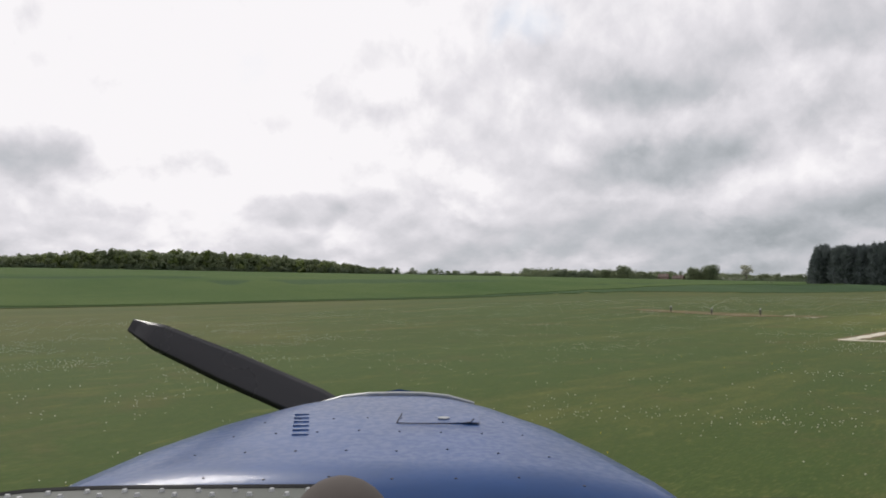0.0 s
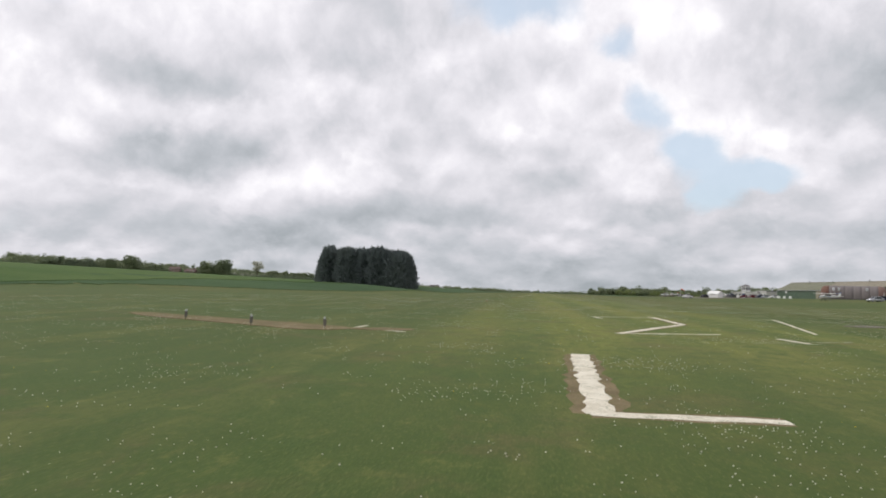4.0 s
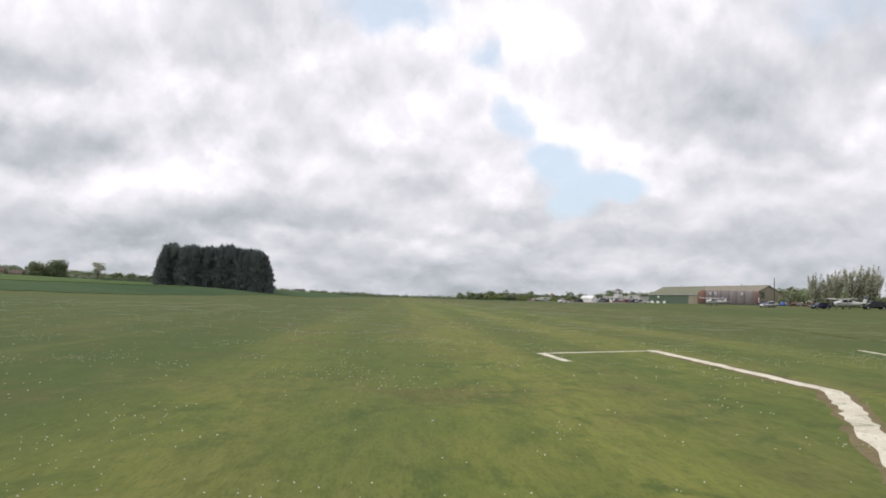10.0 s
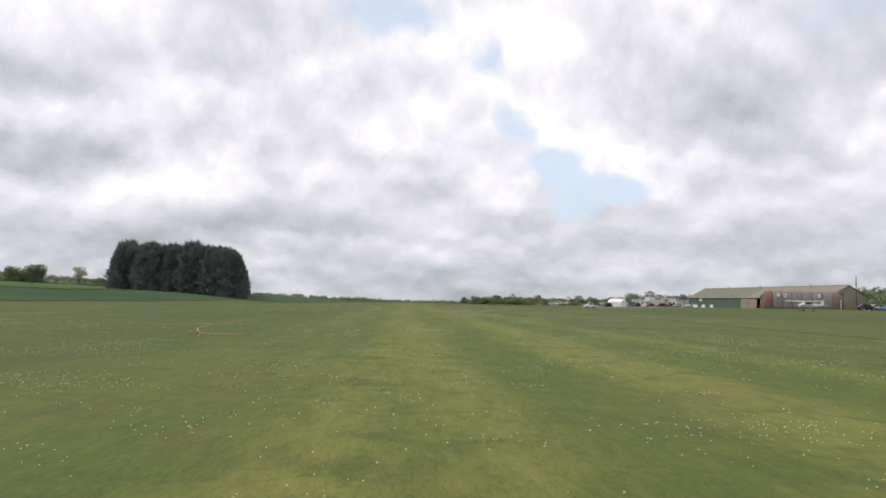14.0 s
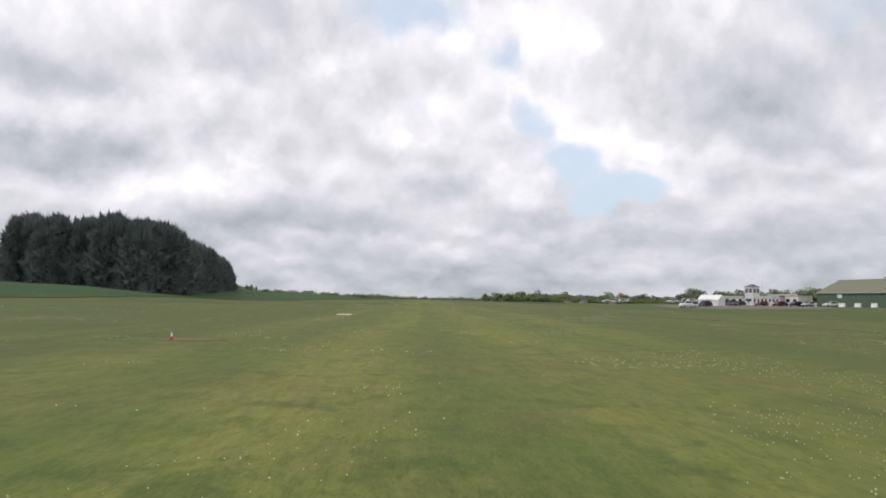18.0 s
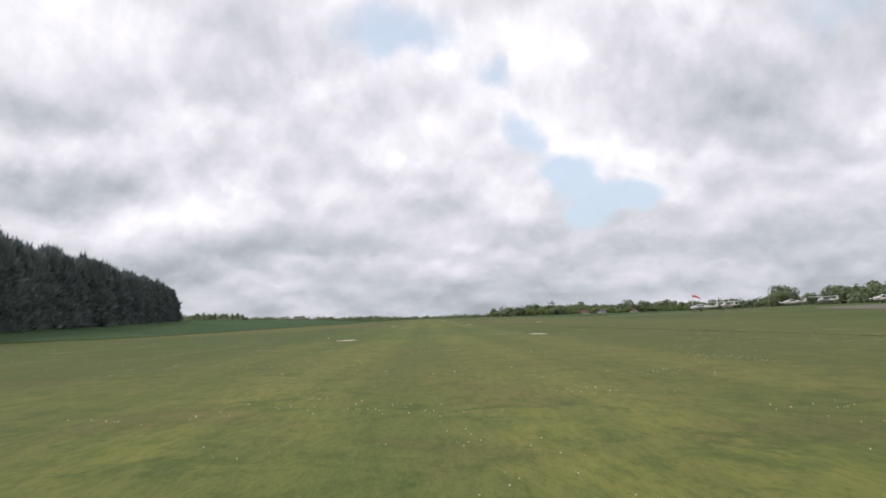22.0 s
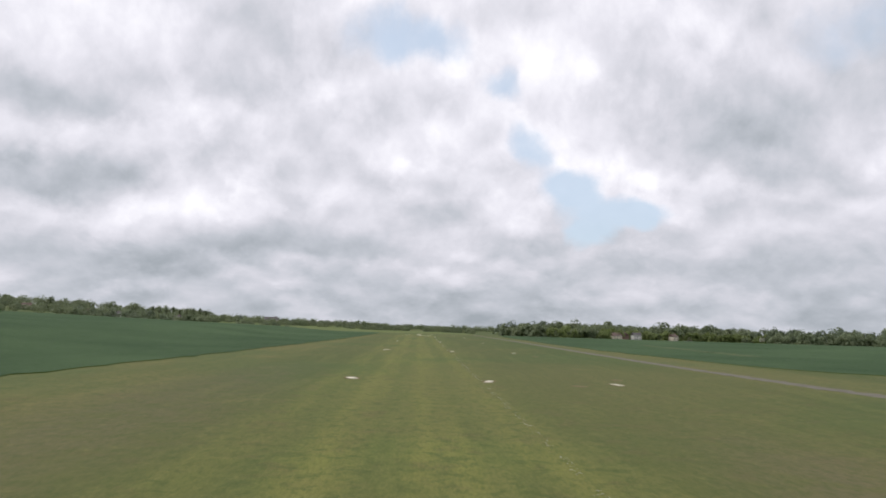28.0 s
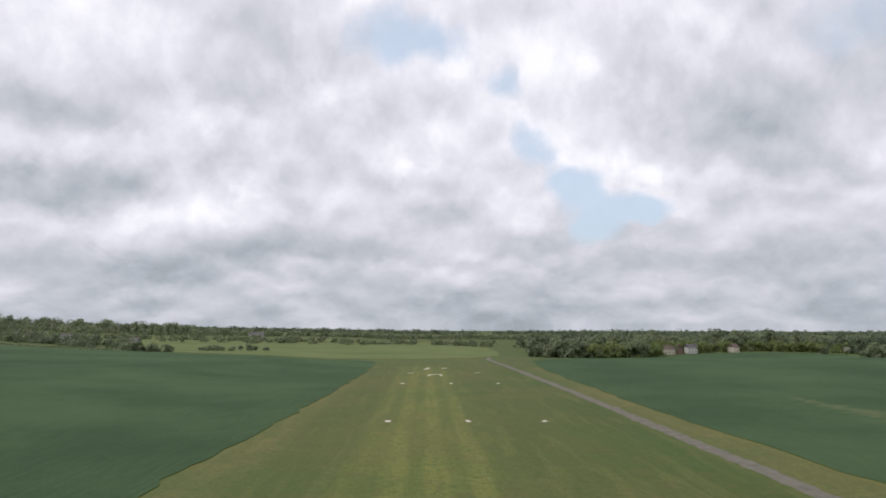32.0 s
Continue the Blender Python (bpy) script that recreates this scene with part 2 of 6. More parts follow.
def grass_build(n, b):
    p = geo_pos(n)
    s = n.node("ShaderNodeSeparateXYZ")
    n.put(s.inputs[0], p)
    x, y, _ = s.outputs
    wide = n.noise(p, 0.035, 4, 0.6)
    streak = n.noise(n.combine(n.math("MULTIPLY", x, 0.35), n.math("MULTIPLY", y, 0.03), 0.0), 1.0, 4, 0.6)
    patch = n.noise(p, 0.45, 5, 0.6, 0.4)
    drawn = n.combine(x, n.math("MULTIPLY", y, 0.2), 0.0)
    blade = n.noise(drawn, 7.0, 6, 0.7)
    fine = n.noise(drawn, 30.0, 4, 0.65)
    lush = (0.068, 0.125, 0.017)
    pale = (0.175, 0.188, 0.04)
    straw = (0.23, 0.188, 0.066)
    c = n.mix(n.span(n.math("ADD", n.math("MULTIPLY", wide, 0.5), n.math("MULTIPLY", patch, 0.5)), 0.38, 0.62), lush, pale)
    # mowing bands along the runway
    mown = attr(n, "mown")
    c = n.mix(n.math("MULTIPLY", mown, 0.42), c, (0.195, 0.212, 0.042))
    c = n.mix(n.math("MULTIPLY", n.math("SUBTRACT", 1.0, mown), 0.85), c, (0.052, 0.082, 0.019))
    band = n.math("SINE", n.math("MULTIPLY", n.math("ADD", x, n.math("MULTIPLY", patch, 1.1)), 1.15))
    c = n.mix(n.math("MULTIPLY", n.math("MULTIPLY", n.span(band, -0.6, 0.8), mown), 0.55), c, (0.24, 0.25, 0.055))
    c = n.mix(n.math("MULTIPLY", n.math("MULTIPLY", n.span(band, 0.2, -0.8), mown), 0.45), c, (0.085, 0.13, 0.028))
    c = n.mix(n.math("MULTIPLY", n.span(streak, 0.42, 0.62), 0.45), c, (0.07, 0.105, 0.022))
    c = n.mix(n.math("MULTIPLY", n.span(streak, 0.5, 0.36), 0.4), c, (0.2, 0.19, 0.055))
    dry = n.math("MULTIPLY", attr(n, "dry"), n.span(streak, 0.3, 0.65, 0.35, 1.0))
    dry = n.math("ADD", dry, n.math("MULTIPLY", n.span(n.noise(p, 0.12, 5, 0.65), 0.56, 0.72), 0.45), clamp=True)
    c = n.mix(n.math("MULTIPLY", dry, 0.75), c, straw)
    c = n.mix(n.math("MULTIPLY", n.span(n.noise(p, 0.28, 6, 0.68, 0.5), 0.52, 0.66), 0.5), c, (0.13, 0.105, 0.045))
    c = n.mix(n.math("MULTIPLY", n.span(n.noise(p, 0.7, 6, 0.7, 0.6), 0.52, 0.64), 0.6), c, (0.055, 0.095, 0.02))
    broad = n.noise(p, 0.016, 5, 0.6, 0.6)
    c = n.mix(n.math("MULTIPLY", n.span(broad, 0.47, 0.62), 0.3), c, (0.165, 0.14, 0.05))
    c = n.mix(n.math("MULTIPLY", n.span(broad, 0.5, 0.36), 0.45), c, (0.07, 0.115, 0.03))
    thin = n.math("MULTIPLY", attr(n, "worn"), n.span(n.noise(p, 0.3, 5, 0.65, 0.4), 0.3, 0.6, 0.25, 1.0))
    c = n.mix(n.math("MULTIPLY", thin, 0.8), c, (0.16, 0.128, 0.07))
    c = n.mix(n.span(blade, 0.3, 0.65, 0.4, 0.0), c, (0.045, 0.07, 0.015))
    clumpy = n.noise(n.combine(x, n.math("MULTIPLY", y, 0.4), 0.0), 1.9, 6, 0.7, 0.3)
    c = n.mix(n.span(clumpy, 0.36, 0.52, 0.4, 0.0), c, (0.05, 0.085, 0.017))
    c = n.mix(n.span(clumpy, 0.55, 0.72, 0.0, 0.4), c, (0.21, 0.2, 0.06))
    c = n.mix(n.span(fine, 0.5, 0.72, 0.0, 0.38), c, (0.19, 0.2, 0.062))
    c = n.mix(n.span(fine, 0.48, 0.3, 0.0, 0.45), c, (0.045, 0.07, 0.016))
    n.put(b.inputs["Base Color"], c)
    b.inputs["Roughness"].default_value = 0.85
    b.inputs["Specular IOR Level"].default_value = 0.15
    bump(n, b, n.math("ADD", blade, n.math("MULTIPLY", fine, 0.5)), 0.45, 0.04)


def crop_build(dark, light):
    def build(n, b):
        p = geo_pos(n)
        s = n.node("ShaderNodeSeparateXYZ")
        n.put(s.inputs[0], p)
        rows = n.noise(n.combine(n.math("MULTIPLY", s.outputs[0], 1.6), n.math("MULTIPLY", s.outputs[1], 0.1), 0.0), 1.0, 4)
        wide = n.noise(p, 0.018, 5, 0.6)
        tuft = n.noise(p, 2.4, 6, 0.7)
        f = n.math("ADD", n.math("MULTIPLY", wide, 0.5), n.math("ADD", n.math("MULTIPLY", rows, 0.2), n.math("MULTIPLY", tuft, 0.3)))
        c = n.mix(n.span(f, 0.36, 0.64), dark, light)
        c = n.mix(n.span(n.noise(p, 0.05, 6, 0.7), 0.64, 0.82, 0.0, 0.2), c, (0.12, 0.13, 0.04))
        n.put(b.inputs["Base Color"], c)
        b.inputs["Roughness"].default_value = 0.9
        b.inputs["Specular IOR Level"].default_value = 0.06
        bump(n, b, tuft, 0.8, 0.25)
    return build


def rough_ground(name, a, c2, scale, relief, grown=0.0):
    def build(n, b):
        p = geo_pos(n)
        w, t = n.noise(p, scale, 6, 0.65), n.noise(p, scale * 16, 4, 0.7)
        c = n.mix(n.span(n.math("ADD", n.math("MULTIPLY", w, 0.6), n.math("MULTIPLY", t, 0.4)), 0.35, 0.65), a, c2)
        if grown:
            # grass coming up through it
            tuft = n.math("ADD", n.math("MULTIPLY", n.noise(p, 2.1, 5, 0.65), 0.35), n.math("ADD", n.math("MULTIPLY", n.noise(p, 9.0, 4, 0.7), 0.3), n.math("MULTIPLY", n.noise(p, 36.0, 3, 0.7), 0.35)))
            c = n.mix(n.span(tuft, 0.62 - grown * 0.2, 0.70 - grown * 0.2, 0.0, 0.85), c, (0.1, 0.13, 0.035))
        b.inputs["Specular IOR Level"].default_value = 0.1
        n.put(b.inputs["Base Color"], c)
        b.inputs["Roughness"].default_value = 0.9
        bump(n, b, t, 0.7, relief)
    return material(name, build)


def corrugated(name, colour, stain, pitch, axis, rough=0.5):
    """Profiled steel sheet with streaks of dirt running down."""
    def build(n, b):
        p = n.node("ShaderNodeTexCoord").outputs["Object"]
        s = n.node("ShaderNodeSeparateXYZ")
        n.put(s.inputs[0], p)
        along = s.outputs[axis]
        run = n.noise(n.combine(n.math("MULTIPLY", along, 2.2), n.math("MULTIPLY", s.outputs[2], 0.25), 0.0), 1.0, 5, 0.6)
        wide = n.noise(p, 0.25, 4)
        c = n.mix(n.span(run, 0.42, 0.72, 0.0, 0.8), colour, stain)
        c = n.mix(n.span(wide, 0.35, 0.7, 0.0, 0.35), c, [v * 1.35 for v in colour])
        n.put(b.inputs["Base Color"], c)
        b.inputs["Roughness"].default_value = rough
        wave = n.math("SINE", n.math("MULTIPLY", along, 2 * math.pi / pitch))
        bump(n, b, wave, 0.6, 0.03)
    return material(name, build)


GRASS = material("mown_grass", grass_build)
CROP = material("green_crop", crop_build((0.042, 0.078, 0.034), (0.078, 0.125, 0.056)))
PASTURE = material("pale_pasture", crop_build((0.115, 0.15, 0.055), (0.165, 0.195, 0.075)))
LEYGRASS = material("yellow_green_ley", crop_build((0.058, 0.11, 0.034), (0.11, 0.155, 0.052)))
STRAW = rough_ground("thin_straw_crop", (0.06, 0.1, 0.042), (0.13, 0.14, 0.062), 0.4, 0.03)
LONGGRASS = rough_ground("long_dark_grass", (0.055, 0.08, 0.022), (0.1, 0.115, 0.038), 0.6, 0.05)
CHALK = rough_ground("chalk", (0.6, 0.55, 0.43), (0.8, 0.76, 0.64), 1.3, 0.02, 0.45)
SOIL = rough_ground("bare_soil", (0.14, 0.108, 0.06), (0.235, 0.185, 0.105), 0.8, 0.03, 0.5)
GRAVEL = rough_ground("gravel_track", (0.13, 0.121, 0.094), (0.205, 0.19, 0.152), 0.5, 0.03)
WORN_CHALK = rough_ground("worn_chalk", (0.13, 0.15, 0.045), (0.5, 0.48, 0.4), 2.6, 0.02)
# lifted and bluish: distance haze is put into the conifer colour
CONIFER = leaves("hazed_conifer_foliage", (0.11, 0.135, 0.135), (0.17, 0.2, 0.185), 0.6, 0.3)
# darker copy of the conifer colour, for shade inside the crown
CONIFER_CORE = leaves("conifer_shade_core", (0.1, 0.122, 0.122), (0.135, 0.16, 0.15), 0.9, 0.1)
# broad and dark leaves are also paled in colour to mimic haze
BROAD = leaves("hazed_broad_leaves", (0.135, 0.18, 0.1), (0.26, 0.3, 0.16))
BRIGHT = leaves("spring_leaves", (0.15, 0.2, 0.065), (0.26, 0.31, 0.11))
DARKLEAF = leaves("dark_leaves", (0.11, 0.15, 0.095), (0.2, 0.24, 0.14))
BLOSSOM = leaves("pale_blossom", (0.22, 0.26, 0.16), (0.5, 0.5, 0.42))
POPLARLEAF = leaves("thin_spring_leaves", (0.4, 0.41, 0.31), (0.56, 0.56, 0.45), 0.6, 0.5)
PALEBARK = plain("pale_twig_bark", (0.3, 0.28, 0.23), 0.9, vary=0.3, scale=4)
BARK = plain("bark", (0.09, 0.07, 0.05), 0.9, vary=0.35, scale=4, grain=0.02)

# ---- the lie of the land ----
def ss(a, b, v):
    t = np.clip((np.asarray(v, float) - a) / (b - a), 0, 1)
    return t * t * (3 - 2 * t)


def land(x, y):
    """Height of the ground."""
    x, y = np.asarray(x, float), np.asarray(y, float)
    base = 0.35 * ss(25, 70, y) - 0.3 * ss(230, 400, y)
    foot = np.interp(y, [50, 300, 440], [90, 30, 45])
    left = 3 * ss(0, 50, -x - foot) + 0.033 * np.clip(-x - 90, 0, 1000)
    left = left * (1 - 0.3 * ss(650, 1000, y))
    left = left * (1 - 0.4 * ss(1500, 2200, y)) + 0.03 * np.clip(-x - 330, 0, 600) * ss(900, 1200, y) * (1 - ss(1700, 2300, y))
    right = 1.7 * ss(25, 110, x) * (1 - ss(430, 560, y))
    beyond = -3.5 * ss(870, 1060, y) - 14 * ss(1700, 3500, y)
    return base + left + right + beyond


def lz(x, y):
    return float(land(x, y))


def mesh_from(name, verts, faces, mats, smooth=False):
    me = bpy.data.meshes.new(name)
    me.from_pydata([tuple(v) for v in verts], [], [tuple(f) for f in faces])
    for m in mats if isinstance(mats, (list, tuple)) else [mats]:
        me.materials.append(m)
    if smooth:
        me.polygons.foreach_set("use_smooth", [True] * len(me.polygons))
    me.update()
    return me


def spread(lo, fine_lo, fine_hi, hi, step, growth):
    v = list(np.arange(fine_lo, fine_hi + 0.01, step))
    d, a = step, fine_hi
    while a < hi:
        d *= growth
        a = min(hi, a + d)
        v.append(a)
    d, a = step, fine_lo
    while a > lo:
        d *= growth
        a = max(lo, a - d)
        v.insert(0, a)
    return np.array(v)


def build_ground():
    xs = spread(-4200, -160, 130, 4200, 4.0, 1.1)
    ys = spread(-900, -24, 900, 4600, 6.0, 1.12)
    X, Y = np.meshgrid(xs, ys)
    Z = land(X, Y)
    v = np.c_[X.ravel(), Y.ravel(), Z.ravel()]
    nx, ny = len(xs), len(ys)
    i = np.arange(nx * (ny - 1)).reshape(ny - 1, nx)[:, :-1].ravel()
    f = np.c_[i, i + 1, i + nx + 1, i + nx]
    me = mesh_from("ground", v, f, GRASS, True)
    x, y = v[:, 0], v[:, 1]
    dry = 0.8 * ss(44, 52, x) * (1 - ss(62, 72, x)) * ss(420, 500, y) * (1 - ss(820, 880, y))
    dry = np.maximum(dry, 0.85 * ss(13, 20, -x) * (1 - ss(46, 52, -x)) * ss(330, 420, y) * (1 - ss(780, 900, y)))
    dry = np.maximum(dry, 0.5 * ss(14, 22, x) * (1 - ss(40, 48, x)) * ss(60, 140, y) * (1 - ss(500, 600, y)))
    dry = np.maximum(dry, 0.28 * ss(140, 260, y) * (1 - ss(24, 40, np.abs(x - 4))))
    mown = (1 - ss(4, 14, np.abs(x - 4.5))) * (1 - ss(800, 900, y)) * ss(20, 50, y)
    worn = 1 - ss(0.35, 1.0, np.hypot((x - 25) / 9.0, (y - 428) / 42.0))
    worn = np.maximum(worn, 0.7 * (1 - ss(0.3, 1.0, np.hypot((x + 14) / 9.0, (y - 470) / 70.0))))
    for name, data in (("dry", dry), ("mown", mown), ("worn", worn)):
        a = me.attributes.new(name, "FLOAT", "POINT")
        a.data.foreach_set("value", data.astype(np.float32))
    tagged(new("ground", me), "mown grass airfield on gently rolling farmland", "ground", kind="structure")


build_ground()


def inside(px, py, poly):
    hit = np.zeros(np.shape(px), bool)
    j = len(poly) - 1
    for k in range(len(poly)):
        (xa, ya), (xb, yb) = poly[k], poly[j]
        cut = ((ya > py) != (yb > py)) & (px < (xb - xa) * (py - ya) / (yb - ya + 1e-12) + xa)
        hit ^= cut
        j = k
    return hit


def round_off(poly, times=2):
    """Chaikin smoothing of a closed outline."""
    p = np.array(poly, float)
    for _ in range(times):
        q = np.roll(p, -1, axis=0)
        p = np.stack([0.75 * p + 0.25 * q, 0.25 * p + 0.75 * q], 1).reshape(-1, 2)
    return [tuple(a) for a in p]


def sheet(name, poly, height, mat, side, cell, label, category, seed=0, wobble=0.0):
    """A field or patch that follows the land, with a standing edge of its own height."""
    rng = np.random.default_rng(seed)
    bm = bmesh.new()
    outline = []
    for k, (x, y) in enumerate(poly):
        xb, yb = poly[(k + 1) % len(poly)]
        parts = max(1, int(math.hypot(xb - x, yb - y) / cell))
        for s in range(parts):
            outline.append((x + (xb - x) * s / parts, y + (yb - y) * s / parts))
    if wobble:
        outline = [(x + rng.normal(0, wobble), y + rng.normal(0, wobble)) for x, y in outline]
    ring = [bm.verts.new((x, y, 0)) for x, y in outline]
    bm.faces.new(ring)
    xs, ys = [p[0] for p in outline], [p[1] for p in outline]
    for axis, lo, hi in ((0, min(xs), max(xs)), (1, min(ys), max(ys))):
        count = int((hi - lo) / (cell * 2))
        for k in range(1, count):
            at = lo + (hi - lo) * k / count
            co, no = ((at, 0, 0), (1, 0, 0)) if axis == 0 else ((0, at, 0), (0, 1, 0))
            bmesh.ops.bisect_plane(bm, geom=bm.verts[:] + bm.edges[:] + bm.faces[:], plane_co=co, plane_no=no)
    if bm.faces and sum(f.normal.z for f in bm.faces) < 0:
        bmesh.ops.reverse_faces(bm, faces=bm.faces[:])
    edge = [e for e in bm.edges if e.is_boundary]
    for v in bm.verts:
        v.co.z = lz(v.co.x, v.co.y) + height
    low = bmesh.ops.extrude_edge_only(bm, edges=edge)["geom"]
    for v in [g for g in low if isinstance(g, bmesh.types.BMVert)]:
        v.co.z -= height + 0.05
    for f in [g for g in low if isinstance(g, bmesh.types.BMFace)]:
        f.material_index = 1
    bmesh.ops.recalc_face_normals(bm, faces=bm.faces[:])
    me = bpy.data.meshes.new(name)
    bm.to_mesh(me)
    bm.free()
    me.materials.append(mat)
    me.materials.append(side)
    return tagged(new(name, me), label, category, kind="structure")


LEFT_FIELD = round_off([(-120, -200), (-97, -20), (-87, 30), (-79, 62), (-85, 105), (-85, 145), (-77, 172), (-60, 204), (-50, 260), (-44, 360), (-39, 450), (-33, 520), (-27.5, 595),
                        (-23.5, 680), (-19.5, 760), (-18.5, 880), (-24, 925), (-90, 948), (-165, 968), (-330, 1075), (-480, 960), (-650, 700), (-690, 480), (-800, 200), (-860, -100), (-500, -260)], 2)
sheet("crop_field", LEFT_FIELD, 0.1, CROP, GRASS, 4, "dark green field of young crop beside the runway", "field", 1, 0.5)
RIGHT_FIELD = round_off([(150, 520), (100, 515), (72, 535), (63.5, 590), (58.5, 630), (55.5, 700), (54.5, 790), (55, 860), (68, 960), (120, 992), (168, 1028), (216, 1092), (290, 1130), (330, 1090), (300, 1000), (400, 955), (520, 880), (560, 760), (430, 560)], 2)
sheet("crop_field", RIGHT_FIELD, 0.1, CROP, GRASS, 7, "dark green crop field beyond the gravel track", "field", 2, 0.5)
LEY = round_off([(-112, -60), (-92, 20), (-83, 62), (-89, 110), (-88.5, 150), (-91, 192), (-88, 225), (-82, 242), (-76, 258), (-72, 300), (-84, 322), (-110, 330), (-122, 420), (-150, 600), (-300, 770), (-560, 690), (-640, 600), (-670, 480), (-730, 200), (-740, 0), (-600, -200), (-300, -220)], 2)
sheet("grass_ley", LEY, 0.22, LEYGRASS, LEYGRASS, 9, "yellow-green grass field on the rise behind the crop", "field", 4, 0.6)
FAR_FIELD = round_off([(-22, 942), (40, 985), (66, 1080), (60, 1300), (-60, 1480), (-300, 1480), (-330, 1260), (-190, 1000), (-95, 962)], 2)
sheet("pasture", FAR_FIELD, 0.15, PASTURE, PASTURE, 18, "paler green pasture beyond the runway end", "field", 3, 0.3)


DRYSTRAW = rough_ground("dry_straw", (0.22, 0.2, 0.085), (0.34, 0.31, 0.16), 0.7, 0.03, 0.3)


def ribbon(name, line, width, mat, label, category, rise=0.03, seed=0, ragged=0.1, step=0.6):
    """A strip on the ground along a polyline, with a ragged edge and a little thickness."""
    rng = np.random.default_rng(seed)
    pts = []
    for (xa, ya), (xb, yb) in zip(line, line[1:]):
        parts = max(1, int(math.hypot(xb - xa, yb - ya) / step))
        pts += [(xa + (xb - xa) * s / parts, ya + (yb - ya) * s / parts) for s in range(parts)]
    pts.append(line[-1])
    p = np.array(pts, float)
    d = np.gradient(p, axis=0)
    d /= np.linalg.norm(d, axis=1)[:, None] + 1e-9
    side = np.c_[-d[:, 1], d[:, 0]]
    w = width / 2
    rows = []
    for off, up in ((w, -0.05), (w * 0.92, rise), (0, rise * 1.25), (-w * 0.92, rise), (-w, -0.05)):
        q = p + side * (off + (rng.normal(0, ragged * width, len(p)) if abs(off) > 0 else 0))[:, None] if abs(off) > 0 else p
        rows.append(np.c_[q, land(q[:, 0], q[:, 1]) + up])
    v = np.stack(rows, 1).reshape(-1, 3)
    f = []
    for k in range(len(p) - 1):
        for c in range(4):
            f.append((k * 5 + c, k * 5 + c + 5, k * 5 + c + 6, k * 5 + c + 1))
    f += [(0, 1, 2, 3, 4), tuple(reversed(range(len(v) - 5, len(v))))]
    return tagged(new(name, mesh_from(name, v, f, mat)), label, category)

# ---- chalk marks on the runway ----
CHALK_LABEL = "white chalk line laid into the grass"
for k, (line, w) in enumerate((
        ([(0.1, 37.3), (-0.2, 27.0)], 0.58),
        ([(-0.4, 27.05), (2.6, 27.1)], 0.46),
        ([(3.0, 61.8), (2.75, 64.1)], 0.28),
        ([(2.75, 64.15), (6.8, 66.2)], 0.2),
        ([(6.8, 66.3), (7.0, 56.8), (2.45, 47.5)], 0.4),
        ([(2.5, 47.65), (7.1, 49.1)], 0.34),
        ([(15.6, 69.0), (12.0, 51.4)], 0.2),
        ([(9.0, 47.4), (9.4, 45.0)], 0.3),
        ([(-8.7, 47.2), (-8.9, 45.4), (-6.4, 44.2)], 0.26))):
    tagged(ribbon("chalk_mark", line, w * 0.95, CHALK, CHALK_LABEL, "runway marking", 0.01 if w > 0.36 else 0.003, 10 + k, 0.09, 0.3), group="chalk marks at the runway start")
    if w > 0.38:
        tagged(ribbon("soil_edge", line, w * 1.75, SOIL, "bare brown soil along a chalk line", "ground", 0.004, 40 + k, 0.06, 0.45), kind="structure")

tagged(ribbon("chalk_mark", [(7.1, 44.4), (11.7, 46.8)], 0.14, WORN_CHALK, "faded chalk line worn thin in the grass", "runway marking", 0.003, 35, 0.12, 0.3), group="chalk marks at the runway start")

# ---- worn chalk markers along the runway ----
def edge_marker(x, y, wide, long, seed):
    """A worn patch of chalk lying in bare soil."""
    lean = 0.25 * math.sin(seed * 2.7)
    for name, mat, w, ln, up, shift, label, kind in (("soil_ring", SOIL, wide * 1.7, long * 1.35, 0.012, 0.25, "bare brown soil round a chalk marker", "ground"),
                                                     ("edge_marker", CHALK, wide, long, 0.03, 0.0, "ragged white chalk runway marker in bare soil", "runway marker")):
        line = [(x - lean, y - ln / 2 + shift), (x, y + shift), (x + lean, y + ln / 2 + shift)]
        tagged(ribbon(name, line, w, mat, label, kind, up, 400 + seed, 0.14, 0.25), group="runway edge markers")


for row, y in enumerate((225.0, 316.5, 409.0, 497.8, 588, 675.6, 765.6)):
    edge_marker(-4.1 if row == 0 else -2.5, y, 1.0, 2.3, row * 3)
    if row:
        edge_marker(13.2, y, 0.8, 2.6, row * 3 + 1)
    if row > 1:
        edge_marker(28.2, y, 0.9, 2.0, row * 3 + 2)

# ---- trees ----
def leaf_quads(rng, centre, normal, size, long=1.0):
    """Small four-sided leaves or clumps facing about along normal."""
    k = len(centre)
    n = normal + rng.normal(0, 0.28, (k, 3)) + np.array([0, 0, 0.5])
    n /= np.linalg.norm(n, axis=1)[:, None]
    a = np.cross(n, rng.normal(0, 1, (k, 3)))
    a /= np.linalg.norm(a, axis=1)[:, None]
    b = np.cross(n, a)
    s = (size * rng.uniform(0.6, 1.3, k))[:, None]
    bend = n * s * 0.35
    return np.stack([centre - a * s - bend, centre - b * s * long, centre + a * s - bend, centre + b * s * long], 1)


